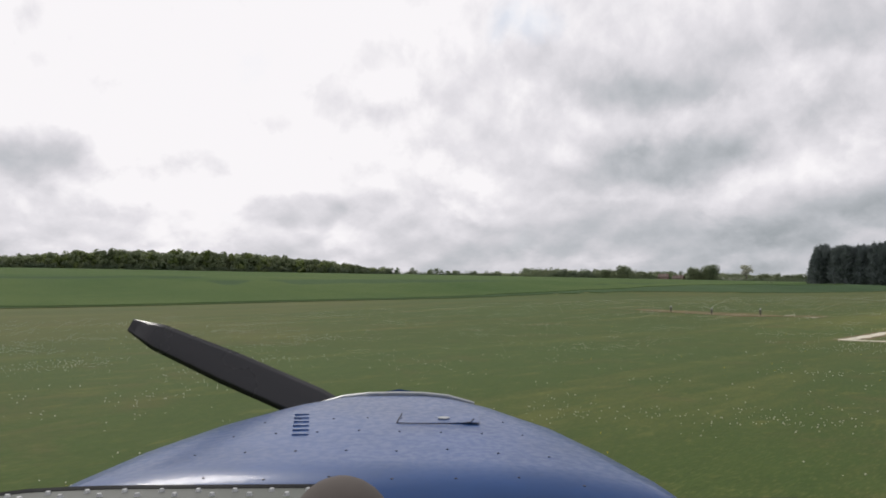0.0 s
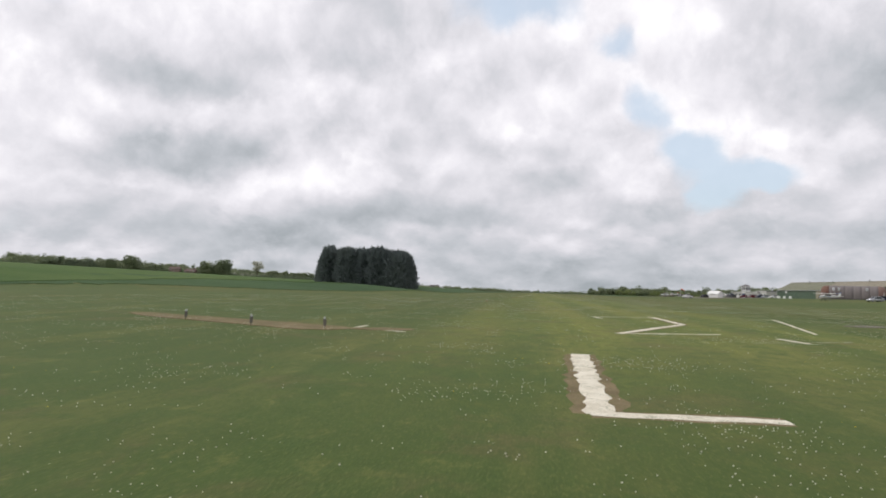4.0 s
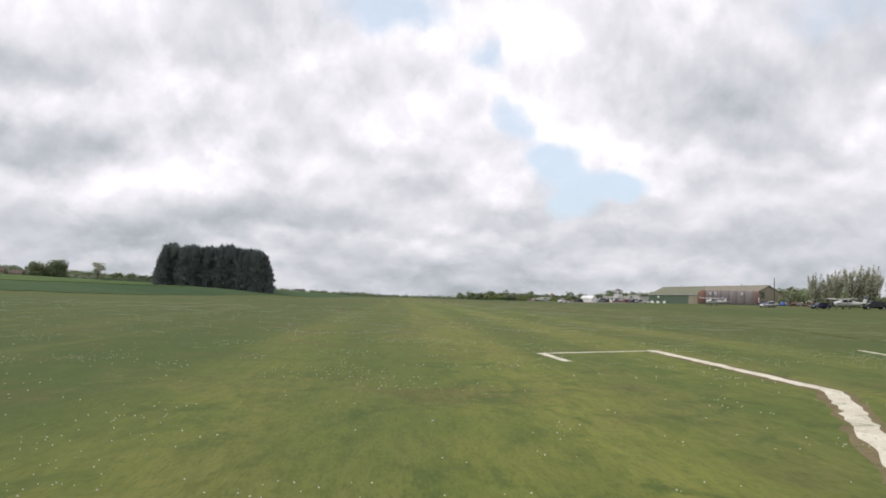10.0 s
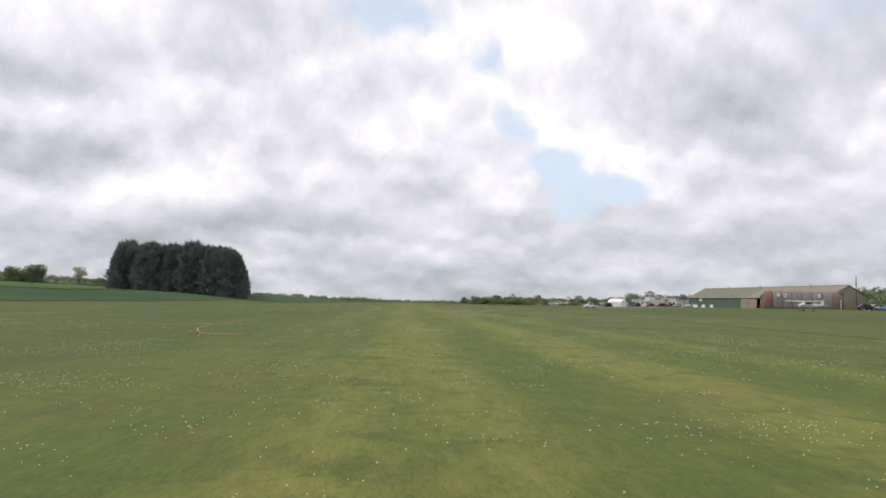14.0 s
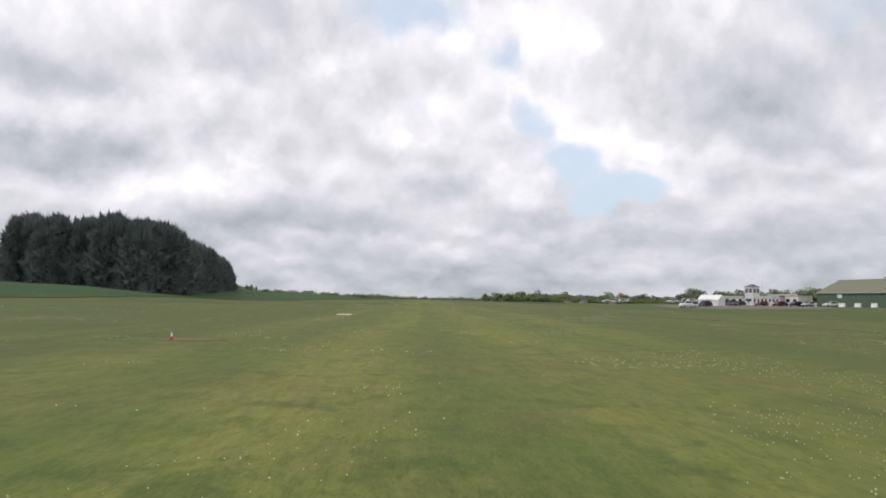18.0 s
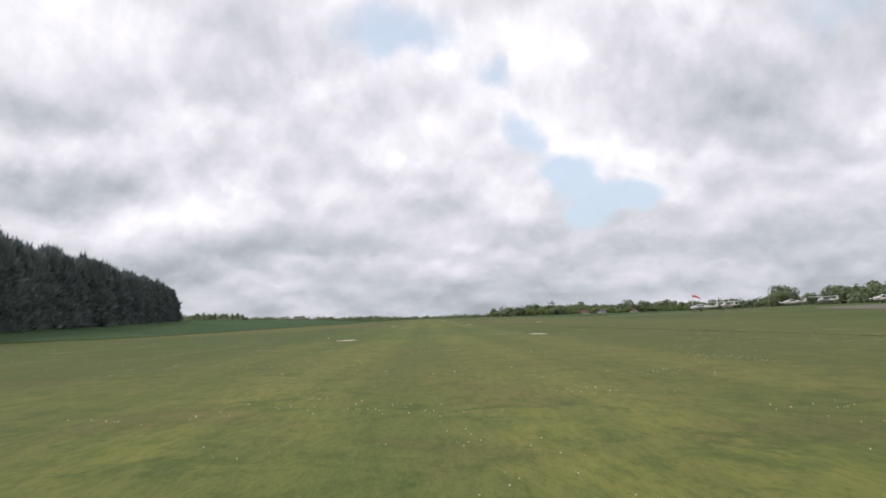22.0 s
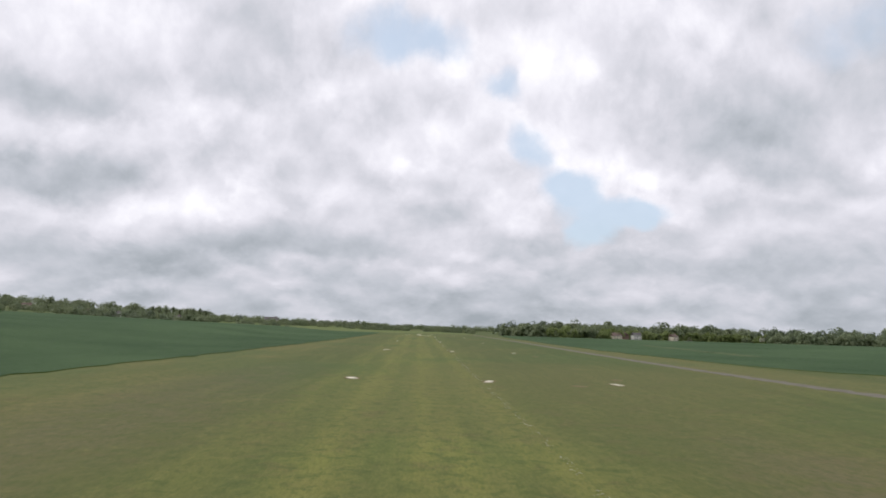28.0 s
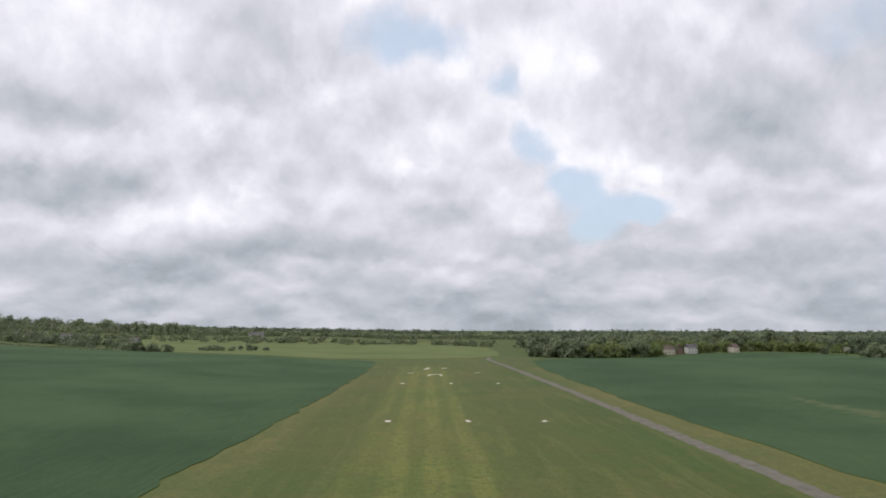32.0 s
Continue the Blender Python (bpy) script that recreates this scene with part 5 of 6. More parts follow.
def aeroplane(x, y, turn, high, trim, label, group="parked light aircraft"):
    """A four-seat single-engined aeroplane; its nose points along -y."""
    root = tagged(new("parked_aeroplane"), label, "aircraft", group)
    z = 1.25 if high else 1.05
    rings = [oval(-2.55, 0.45, 0.5, z), oval(-2.4, 0.8, 0.72, z), oval(-1.5, 1.0, 0.95, z + 0.02), oval(-0.9, 1.08, 1.22, z + 0.15), oval(-0.2, 1.1, 1.42, z + 0.24),
             oval(0.8, 1.05, 1.36, z + 0.22), oval(1.8, 0.75, 0.95, z + 0.16), oval(3.4, 0.45, 0.55, z + 0.15), oval(4.9, 0.16, 0.3, z + 0.18)]
    smooth(part("fuselage", loft(rings), WHITE, root))
    for s in (-1, 1):
        part("cabin_window", prism([(-0.95, z + 0.36), (-0.45, z + 0.78), (0.25, z + 0.82), (0.25, z + 0.36)], 0.03, "x", (s * 0.525, 0, 0)), DARKGLASS, root)
        part("cabin_window", prism([(0.35, z + 0.36), (0.35, z + 0.8), (1.1, z + 0.72), (1.5, z + 0.42)], 0.03, "x", (s * 0.51, 0, 0)), DARKGLASS, root)
        part("cheat_line", box((0.02, 3.4, 0.13), (s * 0.51, -0.4, z + 0.02)), trim, root)
    part("windscreen", box((0.9, 0.04, 0.62), (0, -0.95, z + 0.6), 0, (-48, 0, 0)), DARKGLASS, root)
    wz = z + 0.95 if high else z - 0.35
    dihedral = 1.7 if high else 5.0
    for s in (-1, 1):
        span = 5.3
        wing = [(0, -0.75, 0.0), (0, -0.55, 0.1), (0, 0.1, 0.1), (0, 0.85, 0.02), (0, 0.85, -0.02), (0, -0.3, -0.07)]
        r0 = [(0.0, p[1], p[2]) for p in wing]
        r1 = [(s * span * 0.6, p[1], p[2] * 0.9 + span * 0.6 * math.tan(radians(dihedral))) for p in wing]
        r2 = [(s * span, p[1] * 0.72, p[2] * 0.6 + span * math.tan(radians(dihedral))) for p in wing]
        w = part("wing", loft([r0, r1, r2]), WHITE, root)
        w.matrix_basis = Matrix.Translation((0, -0.25, wz))
        part("wing_tip", box((0.12, 0.9, 0.1), (s * (span + 0.02), -0.05, span * math.tan(radians(dihedral))), 0.03), trim, w)
        if high:
            part("strut", tube((s * 0.5, -0.3, z - 0.3), (s * 2.4, -0.35, wz + 0.03), 0.045, seg=6), WHITE, root)
        part("tailplane", loft([[(0, p[1] * 0.55 + 4.5, p[2] * 0.6 + z + 0.22) for p in wing], [(s * 1.65, p[1] * 0.4 + 4.55, p[2] * 0.4 + z + 0.22) for p in wing]]), WHITE, root)
        gx = 1.15 if high else 1.5
        part("gear_leg", tube((s * (0.4 if high else gx), 0.35, z - 0.4), (s * gx, 0.4, 0.25), 0.05, seg=8), STEEL, root)
        wheel(root, s * gx, 0.4, 0.21, 0.15)
    part("fin", prism([(3.5, z + 0.3), (4.25, z + 0.45), (4.85, z + 1.62), (5.3, z + 1.62), (5.15, z + 0.2), (4.6, z + 0.15)], 0.09, "x", bevel=0.02), WHITE, root)
    part("rudder_band", prism([(4.62, z + 1.22), (4.8, z + 1.55), (5.27, z + 1.55), (5.22, z + 1.22)], 0.1, "x"), trim, root)
    part("nose_leg", tube((0, -1.9, z - 0.3), (0, -2.0, 0.22), 0.05, seg=8), STEEL, root)
    wheel(root, 0.001, -2.0, 0.18, 0.13)
    part("spinner", tube((0, -2.52, z), (0, -2.85, z), 0.17, 0.03, 12), trim, root)
    for a in (25, 205):
        part("propeller_blade", box((0.12, 0.03, 0.92), (math.sin(radians(a)) * 0.5, -2.68, z + math.cos(radians(a)) * 0.5), 0.012, (0, a, 0)), BLACKCAR, root)
    root.matrix_basis = pose(x, y, lz(x, y), 0, 0, turn) @ Matrix.Scale(0.86, 4)


car(SILVER, "silver hatchback parked on the grass", 79.5, 197.5, -78)
car(NAVY, "dark blue saloon parked beside an aeroplane", 80, 178.5, -88)
car(BLACKCAR, "black estate car parked by the trees", 88.5, 175, -100, 1.75, 4.8)
car(NAVY, "dark blue hatchback near the hangar end", 99, 236, 70, group="cars by the hangar end")
car(WHITE, "white car parked at the hangar end", 103, 240, 110, group="cars by the hangar end")
car(BLACKCAR, "black car parked before the clubhouse", 90, 360, -60)
car(NAVY, "dark blue car parked before the tower", 91.5, 366, -70)
car(BLACKCAR, "black people carrier parked before the tower", 92.5, 371, -75, 1.75, 4.6)
car(BLACKCAR, "black off-road car parked before the tower", 93, 376.5, -60, 1.8, 4.6)
car(REDCAR, "dark red car parked before the cabins", 93.5, 354.5, -80)
car(REDCAR, "dark red hatchback parked by the hangar", 95.5, 349, -88)
car(REDCAR, "dark red estate parked before the cabins", 97, 352, -65, 1.5, 4.5)
car(NAVY, "dark blue hatchback parked before the hangar", 97.5, 344.5, -85)
car(SILVER, "silver car parked before the green hangar", 98.5, 340, -80)
car(WHITE, "white car parked before the green hangar", 100, 333, -95)
car(BLACKCAR, "dark car standing in the open hangar doorway", 113.8, 307.6, 92, 1.6)
van(63.5, 327.5, -76)
car(BLACKCAR, "dark grey off-road car beside the van", 74, 344, -60, 1.75, 4.4)

aeroplane(78.6, 223.5, -72, True, BLUETRIM, "white high-wing light aeroplane parked by the hangar")
aeroplane(83, 175.5, -88, True, BLUETRIM, "white high-wing light aeroplane parked beside cars")
aeroplane(73.6, 437.5, -105, False, BLUETRIM, "white low-wing light aeroplane parked near the windsock")
aeroplane(76, 427, -50, True, REDTRIM, "white high-wing light aeroplane parked in a row")
aeroplane(101.5, 446, -85, False, REDTRIM, "white low-wing light aeroplane by the dark tree")
aeroplane(105, 436, -75, True, BLUETRIM, "white high-wing light aeroplane by the dark tree")
aeroplane(100, 405, -95, False, REDTRIM, "white low-wing light aeroplane beside the marquee field")


def barrier_block(x, y, turn):
    root = tagged(new("barrier_block"), "white plastic barrier block on the grass", "barrier", "row of white barrier blocks")
    part("body", prism([(-0.28, 0), (0.28, 0), (0.24, 0.22), (0.12, 0.4), (0.1, 0.95), (-0.1, 0.95), (-0.12, 0.4), (-0.24, 0.22)], 1.7, "y", bevel=0.03), WHITE, root)
    for v in (-0.45, 0.45):
        part("fork_slot", box((0.6, 0.28, 0.09), (0, v, 0.06), 0.01), RUBBER, root)
    root.matrix_basis = pose(x, y, lz(x, y), 0, 0, turn)


for k in range(6):
    barrier_block(101.5 - 0.5 * k, 319 + 5.2 * k, 6 + 5 * (k % 3))


def scrap_heap(x, y):
    """Boards, sheets and earth thrown together."""
    root = tagged(new("scrap_heap"), "heap of rusty sheets and timber by the trees", "scrap heap")
    rr = random.Random(31)
    for k in range(26):
        size = (rr.uniform(0.5, 2.4), rr.uniform(0.15, 1.0), rr.uniform(0.05, 0.5))
        part("scrap_piece", box(size, (rr.gauss(0, 1.6), rr.gauss(0, 1.0), rr.uniform(0.15, 1.7) * (1 - 0.02 * k)), 0.02, (rr.uniform(-35, 35), rr.uniform(-35, 35), rr.uniform(0, 180))), rr.choice([RUSTSHEET, TIMBER, BRICKRED, STEEL]), root)
    root.matrix_basis = pose(x, y, lz(x, y) - 0.1)


scrap_heap(111, 243)


def covered_pile(x, y, mat, label):
    root = tagged(new("covered_pile"), label, "tarpaulin", "covered piles")
    rng = np.random.default_rng(int(x * 10))
    rings = []
    for h, r in ((0.0, 1.5), (0.5, 1.35), (0.95, 0.9), (1.15, 0.4)):
        rings.append([(math.cos(t * 0.5236) * r * rng.uniform(0.85, 1.1), math.sin(t * 0.5236) * r * 0.7 * rng.uniform(0.85, 1.1), h * rng.uniform(0.85, 1.1)) for t in range(12)])
    smooth(part("tarpaulin", loft(rings), mat, root))
    part("weight", box((0.4, 0.3, 0.2), (0.2, -1.05, 0.12), 0.03), TIMBER, root)
    root.matrix_basis = pose(x, y, lz(x, y) - 0.03, 0, 0, x * 9)


covered_pile(104.5, 243.5, CANVAS, "pile covered with a white sheet")
covered_pile(107.0, 241.5, BLUETRIM, "pile covered with a blue sheet")


def barrier(x, y):
    root = tagged(new("barrier_pole"), "white barrier pole standing half raised", "barrier")
    part("pivot_post", box((0.3, 0.3, 1.1), (0, 0, 0.5), 0.03), STEEL, root)
    part("boom", tube((-0.7, 0, 0.75), (3.8, 0, 1.9), 0.05, 0.035), WHITE, root)
    part("counterweight", box((0.4, 0.3, 0.4), (-0.8, 0, 0.65), 0.03), STEEL, root)
    root.matrix_basis = pose(x, y, lz(x, y), 0, 0, -30)


barrier(97, 215)

# ---- poles, windsock, posts ----
def utility_pole(x, y, h):
    root = tagged(new("utility_pole"), "dark timber utility pole with a short crossarm", "pole")
    part("shaft", tube((0, 0, -0.3), (0, 0, h), 0.15, 0.1), POLEWOOD, root)
    part("crossarm", box((1.5, 0.1, 0.12), (0, 0, h - 0.35), 0.01), POLEWOOD, root)
    for s in (-0.6, 0, 0.6):
        part("insulator", tube((s, 0, h - 0.3), (s, 0, h - 0.1), 0.05, 0.035), STEEL, root)
    part("transformer", box((0.35, 0.35, 0.6), (0.25, 0, h - 2.1), 0.04), STEEL, root)
    root.matrix_basis = pose(x, y, lz(x, y), 0, 0, 60)


utility_pole(124, 278, 9.3)


def mast(x, y, h, label):
    root = tagged(new("flag_mast"), label, "mast")
    part("shaft", tube((0, 0, -0.2), (0, 0, h), 0.06, 0.03), WHITE, root)
    part("base", box((0.4, 0.4, 0.12), (0, 0, 0.04), 0.02), STEEL, root)
    root.matrix_basis = pose(x, y, lz(x, y))


mast(93, 349.5, 6.0, "slim white flag mast before the hangar")
mast(104, 376, 9.5, "thin white radio mast behind the clubhouse")


def windsock(x, y):
    root = tagged(new("windsock"), "orange windsock on a white pole", "windsock")
    part("pole", tube((0, 0, -0.2), (0, 0, 5.2), 0.07, 0.05), WHITE, root)
    part("brace", tube((0.05, 0, 3.2), (1.1, 0.4, 4.4), 0.02), WHITE, root)
    rings = []
    for k in range(7):
        f = k / 6
        r = 0.42 - 0.22 * f
        c = Vector((0.12 + 2.6 * f, 0.5 * f, 5.15 - 0.75 * f * f - 0.25 * f))
        rings.append([tuple(c + Vector((0, math.cos(t * 0.5236) * r, math.sin(t * 0.5236) * r * (1 - 0.15 * math.sin(f * 9))))) for t in range(12)])
    smooth(part("sock", loft(rings), ORANGE, root, "orange cloth sock, half filled"))
    part("hoop", tube((0.1, -0.02, 4.75), (0.1, -0.02, 5.55), 0.03), STEEL, root)
    root.matrix_basis = pose(x, y, lz(x, y), 0, 0, -10)


windsock(94, 496)


def light_post(x, y, turn):
    root = tagged(new("runway_light"), "dark mesh canister on a short post in bare soil", "runway light", "lights on the soil strip")
    part("post", tube((0, 0, -0.1), (0, 0, 0.3), 0.045), TIMBER, root)
    part("canister", tube((0, 0, 0.26), (0, 0, 0.72), 0.12, seg=14), MESHGREY, root, "grey mesh drum")
    part("cap", tube((0, 0, 0.72), (0, 0, 0.76), 0.13, seg=14), STEEL, root)
    part("lamp", tube((0.02, 0, 0.76), (0.02, 0, 0.9), 0.06, 0.045), WHITE, root, "white lamp cap")
    root.matrix_basis = pose(x, y, lz(x, y), 0, 3, turn) @ Matrix.Scale(0.56, 4)


for k, (x, y) in enumerate(((-17.2, 47.0), (-13.0, 44.4), (-9.75, 44.2))):
    light_post(x, y, k * 70)


def patch(poly, mat, label, category, seed, h=0.02):
    sheet("soil_patch" if mat is SOIL else "gravel_patch", round_off(poly, 2), h, mat, mat, 1.0, label, category, seed, 0.08)


def disc(x, y, a, b, turn=0.0):
    return [(x + a * math.cos(t) * math.cos(turn) - b * math.sin(t) * math.sin(turn), y + a * math.cos(t) * math.sin(turn) + b * math.sin(t) * math.cos(turn)) for t in np.linspace(0, 2 * math.pi, 9)[:-1]]


patch([(-23, 52.5), (-17, 49.6), (-13, 47.9), (-10.4, 46.6), (-8.8, 45.5), (-9.0, 43.9), (-10.6, 43.3), (-13, 44.9), (-17, 46.9), (-22, 50)], SOIL, "strip of bare brown soil", "ground", 50)
patch(disc(-7.6, 45.3, 1.6, 0.9, 0.3), SOIL, "worn bare soil inside the chalk mark", "ground", 51, 0.012)
for k, (x, y, a, b) in enumerate(((10.9, 221.8, 0.9, 0.6), (-5.6, 255.3, 0.75, 0.5), (30.7, 571, 0.9, 1.15), (30.1, 505.5, 0.8, 1.0), (23, 494.5, 1.0, 1.0), (-6.9, 118.9, 1.3, 0.9), (-5.2, 188.4, 1.2, 0.7))):
    patch(disc(x, y, a, b), SOIL, "small bare patch of brown soil", "ground", 60 + k, 0.015)
patch([(60, 322), (64, 300), (80, 296), (96, 322), (96, 372), (84, 392), (74, 388), (66, 352)], GRAVEL, "pale gravel apron before the clubhouse", "apron", 70, 0.03)
patch([(16.9, 61.4), (18.2, 59.6), (20.4, 61.6), (19.2, 63.2)], GRAVEL, "square of old grey paving in the grass", "paving", 71, 0.02)


def cone(x, y):
    root = tagged(new("marker_cone"), "small red and white marker cone on bare soil", "cone", "marker cones")
    part("base", box((0.42, 0.42, 0.05), (0, 0, 0.03), 0.01), REDTRIM, root)
    part("lower_cone", tube((0, 0, 0.05), (0, 0, 0.35), 0.17, 0.11, 14), REDTRIM, root)
    part("band", tube((0, 0, 0.35), (0, 0, 0.56), 0.11, 0.065, 14), WHITE, root, "white reflective band")
    part("tip", tube((0, 0, 0.56), (0, 0, 0.72), 0.065, 0.03, 14), WHITE, root)
    root.matrix_basis = pose(x, y, lz(x, y) + 0.01) @ Matrix.Scale(0.36, 4)


cone(-5.6, 255.2)
cone(-4.4, 319.5)
cone(-7.75, 118.6)
cone(-5.7, 188)

# ---- gravel track and worn chalk line ----
ribbon("track", [(70, 395), (59, 450), (53.5, 490), (51.5, 540), (49.8, 590), (48.2, 650), (46.5, 730), (43, 830), (40, 900), (41, 950), (46, 1000), (50, 1050)], 2.9, GRAVEL, "narrow grey gravel track along the field edge", "track", 0.03, 80, 0.09, 2.0)
def chalk_crumbs(x, y, length, seed):
    """A worn dash: scattered flat crumbs of chalk in the grass."""
    rng = np.random.default_rng(900 + seed)
    n = int(length * 8)
    px, py = x + rng.normal(0, 0.17, n), y + rng.uniform(0, length, n)
    pz = land(px, py)
    r = rng.uniform(0.012, 0.05, n) * rng.uniform(0.5, 1.2, n)
    v, f = [], []
    for k in range(n):
        base = len(v)
        for lift, grow in ((-0.02, 1.1), (0.022, 0.8)):
            for t in range(5):
                a = t * 1.2566 + px[k]
                v.append((px[k] + math.cos(a) * r[k] * grow, py[k] + math.sin(a) * r[k] * 1.6 * grow, pz[k] + lift))
        f.append(tuple(base + 5 + t for t in range(5)))
        f += [(base + t, base + (t + 1) % 5, base + 5 + (t + 1) % 5, base + 5 + t) for t in range(5)]
    tagged(new("chalk_dash", mesh_from("chalk_dash", v, f, WORN_CHALK)), "faded broken white line in the grass", "runway marking", "faded line dashes", kind="stuff")


ribbon("grass_rut", [(19, 60), (22, 78), (25, 96), (28, 140), (30.3, 190), (29.5, 230), (27.5, 270), (24.5, 310), (22, 345), (20.8, 372)], 0.3, LONGGRASS, "dark line of longer grass along the runway edge", "grass strip", 0.012, 85, 0.45, 0.6)
ribbon("straw_edge", [(-86, 122), (-86, 145), (-80, 166)], 1.3, DRYSTRAW, "pale dry straw along the field edge", "crop strip", 0.05, 87, 0.3, 1.0)
ribbon("thin_crop", [(97, 610), (99, 660), (100, 720)], 5.0, STRAW, "pale thin strip in the crop", "crop strip", 0.11, 86, 0.4, 1.5)
rl = random.Random(3)
y = 318.0
k = 0
while y < 720:
    ln = rl.uniform(1.2, 4.5)
    if rl.random() < 0.8:
        chalk_crumbs(12.0 + (y - 318) * 0.002, y, ln, k)
    y += ln + rl.uniform(0.4, 3.0)
    k += 1
# marks of the far threshold
for k, (line, w) in enumerate((([(4.5, 836), (6.5, 848)], 1.2), ([(6.5, 806), (10.5, 806.5)], 1.1), ([(6.6, 806), (6.0, 800)], 0.9), ([(10.4, 806), (11.0, 800)], 0.9), ([(-2.0, 815), (0.2, 816)], 1.2), ([(24, 816), (26, 817)], 1.2), ([(12, 842), (14, 846)], 1.0))):
    tagged(ribbon("chalk_mark", line, w, CHALK, "white chalk mark at the far runway end", "runway marking", 0.03, 300 + k, 0.06, 0.6), group="chalk marks at the far end")

# ---- village houses ----
def house(x, y, turn, w, d, h, wall, roof, label):
    root = tagged(new("house"), label, "house", "village houses")
    part("wall", box((w, d, h), (0, 0, h / 2), 0.03), wall, root)
    ridge = d * 0.42
    rf = part("roof", prism([(-d / 2 - 0.4, 0), (d / 2 + 0.4, 0), (0, ridge)], w + 0.6, "x", (0, 0, h - 0.02)), roof, root)
    part("chimney", box((0.7, 0.7, 1.7), (w * 0.32, 0, h + ridge + 0.1), 0.02), BRICKRED, rf)
    for s in (-1, 1):
        for fl in range(2):
            for k in range(3):
                xx = -w / 2 + (k + 0.5) * w / 3
                win = part("window", box((1.1, 0.1, 1.2), (xx, s * d / 2, 1.5 + fl * 2.5), 0.01), WHITE, root)
                part("pane", box((0.9, 0.03, 1.0), (xx, s * (d / 2 + 0.06), 1.5 + fl * 2.5)), DARKGLASS, win)
    root.matrix_basis = pose(x, y, lz(x, y) - 0.05, 0, 0, turn)


house(188, 1078, 20, 10, 7, 4.2, CREAM, TILE, "pale pink house with a red tiled roof")
house(200, 1088, 80, 9, 6, 4.6, BRICKRED, TILE, "red brick house beside a white one")
house(213, 1096, 10, 8, 6, 5.0, OFFWHITE, SLATE, "white rendered house among the trees")
house(258, 1122, 40, 9, 6, 4.4, CREAM, TILE, "small cream house at the wood's edge")
house(283, 1152, 0, 9, 6, 4.0, CREAM, TILE, "pale house half hidden by trees")
house(-384, 748, 15, 11, 7, 3.6, BRICKRED, TILE, "red-brick farmhouse behind the long hedge")
house(-368, 752, 5, 12, 7, 2.4, TIMBER, TILE, "low brown barn behind the long hedge")
house(-330, 1150, 20, 10, 6, 4.2, BRICKRED, TILE, "red-roofed village house behind the hedge")
house(-305, 1165, 10, 9, 6, 4.0, OFFWHITE, SLATE, "white village house behind the hedge")
house(-225, 1110, -15, 8, 6, 3.4, OFFWHITE, SLATE, "small white house by the lane")
house(-420, 1210, 30, 10, 7, 4.4, CREAM, TILE, "cream village house among gardens")
house(-180, 1330, 0, 16, 9, 5.0, OFFWHITE, SLATE, "far white rendered farmhouse by trees")

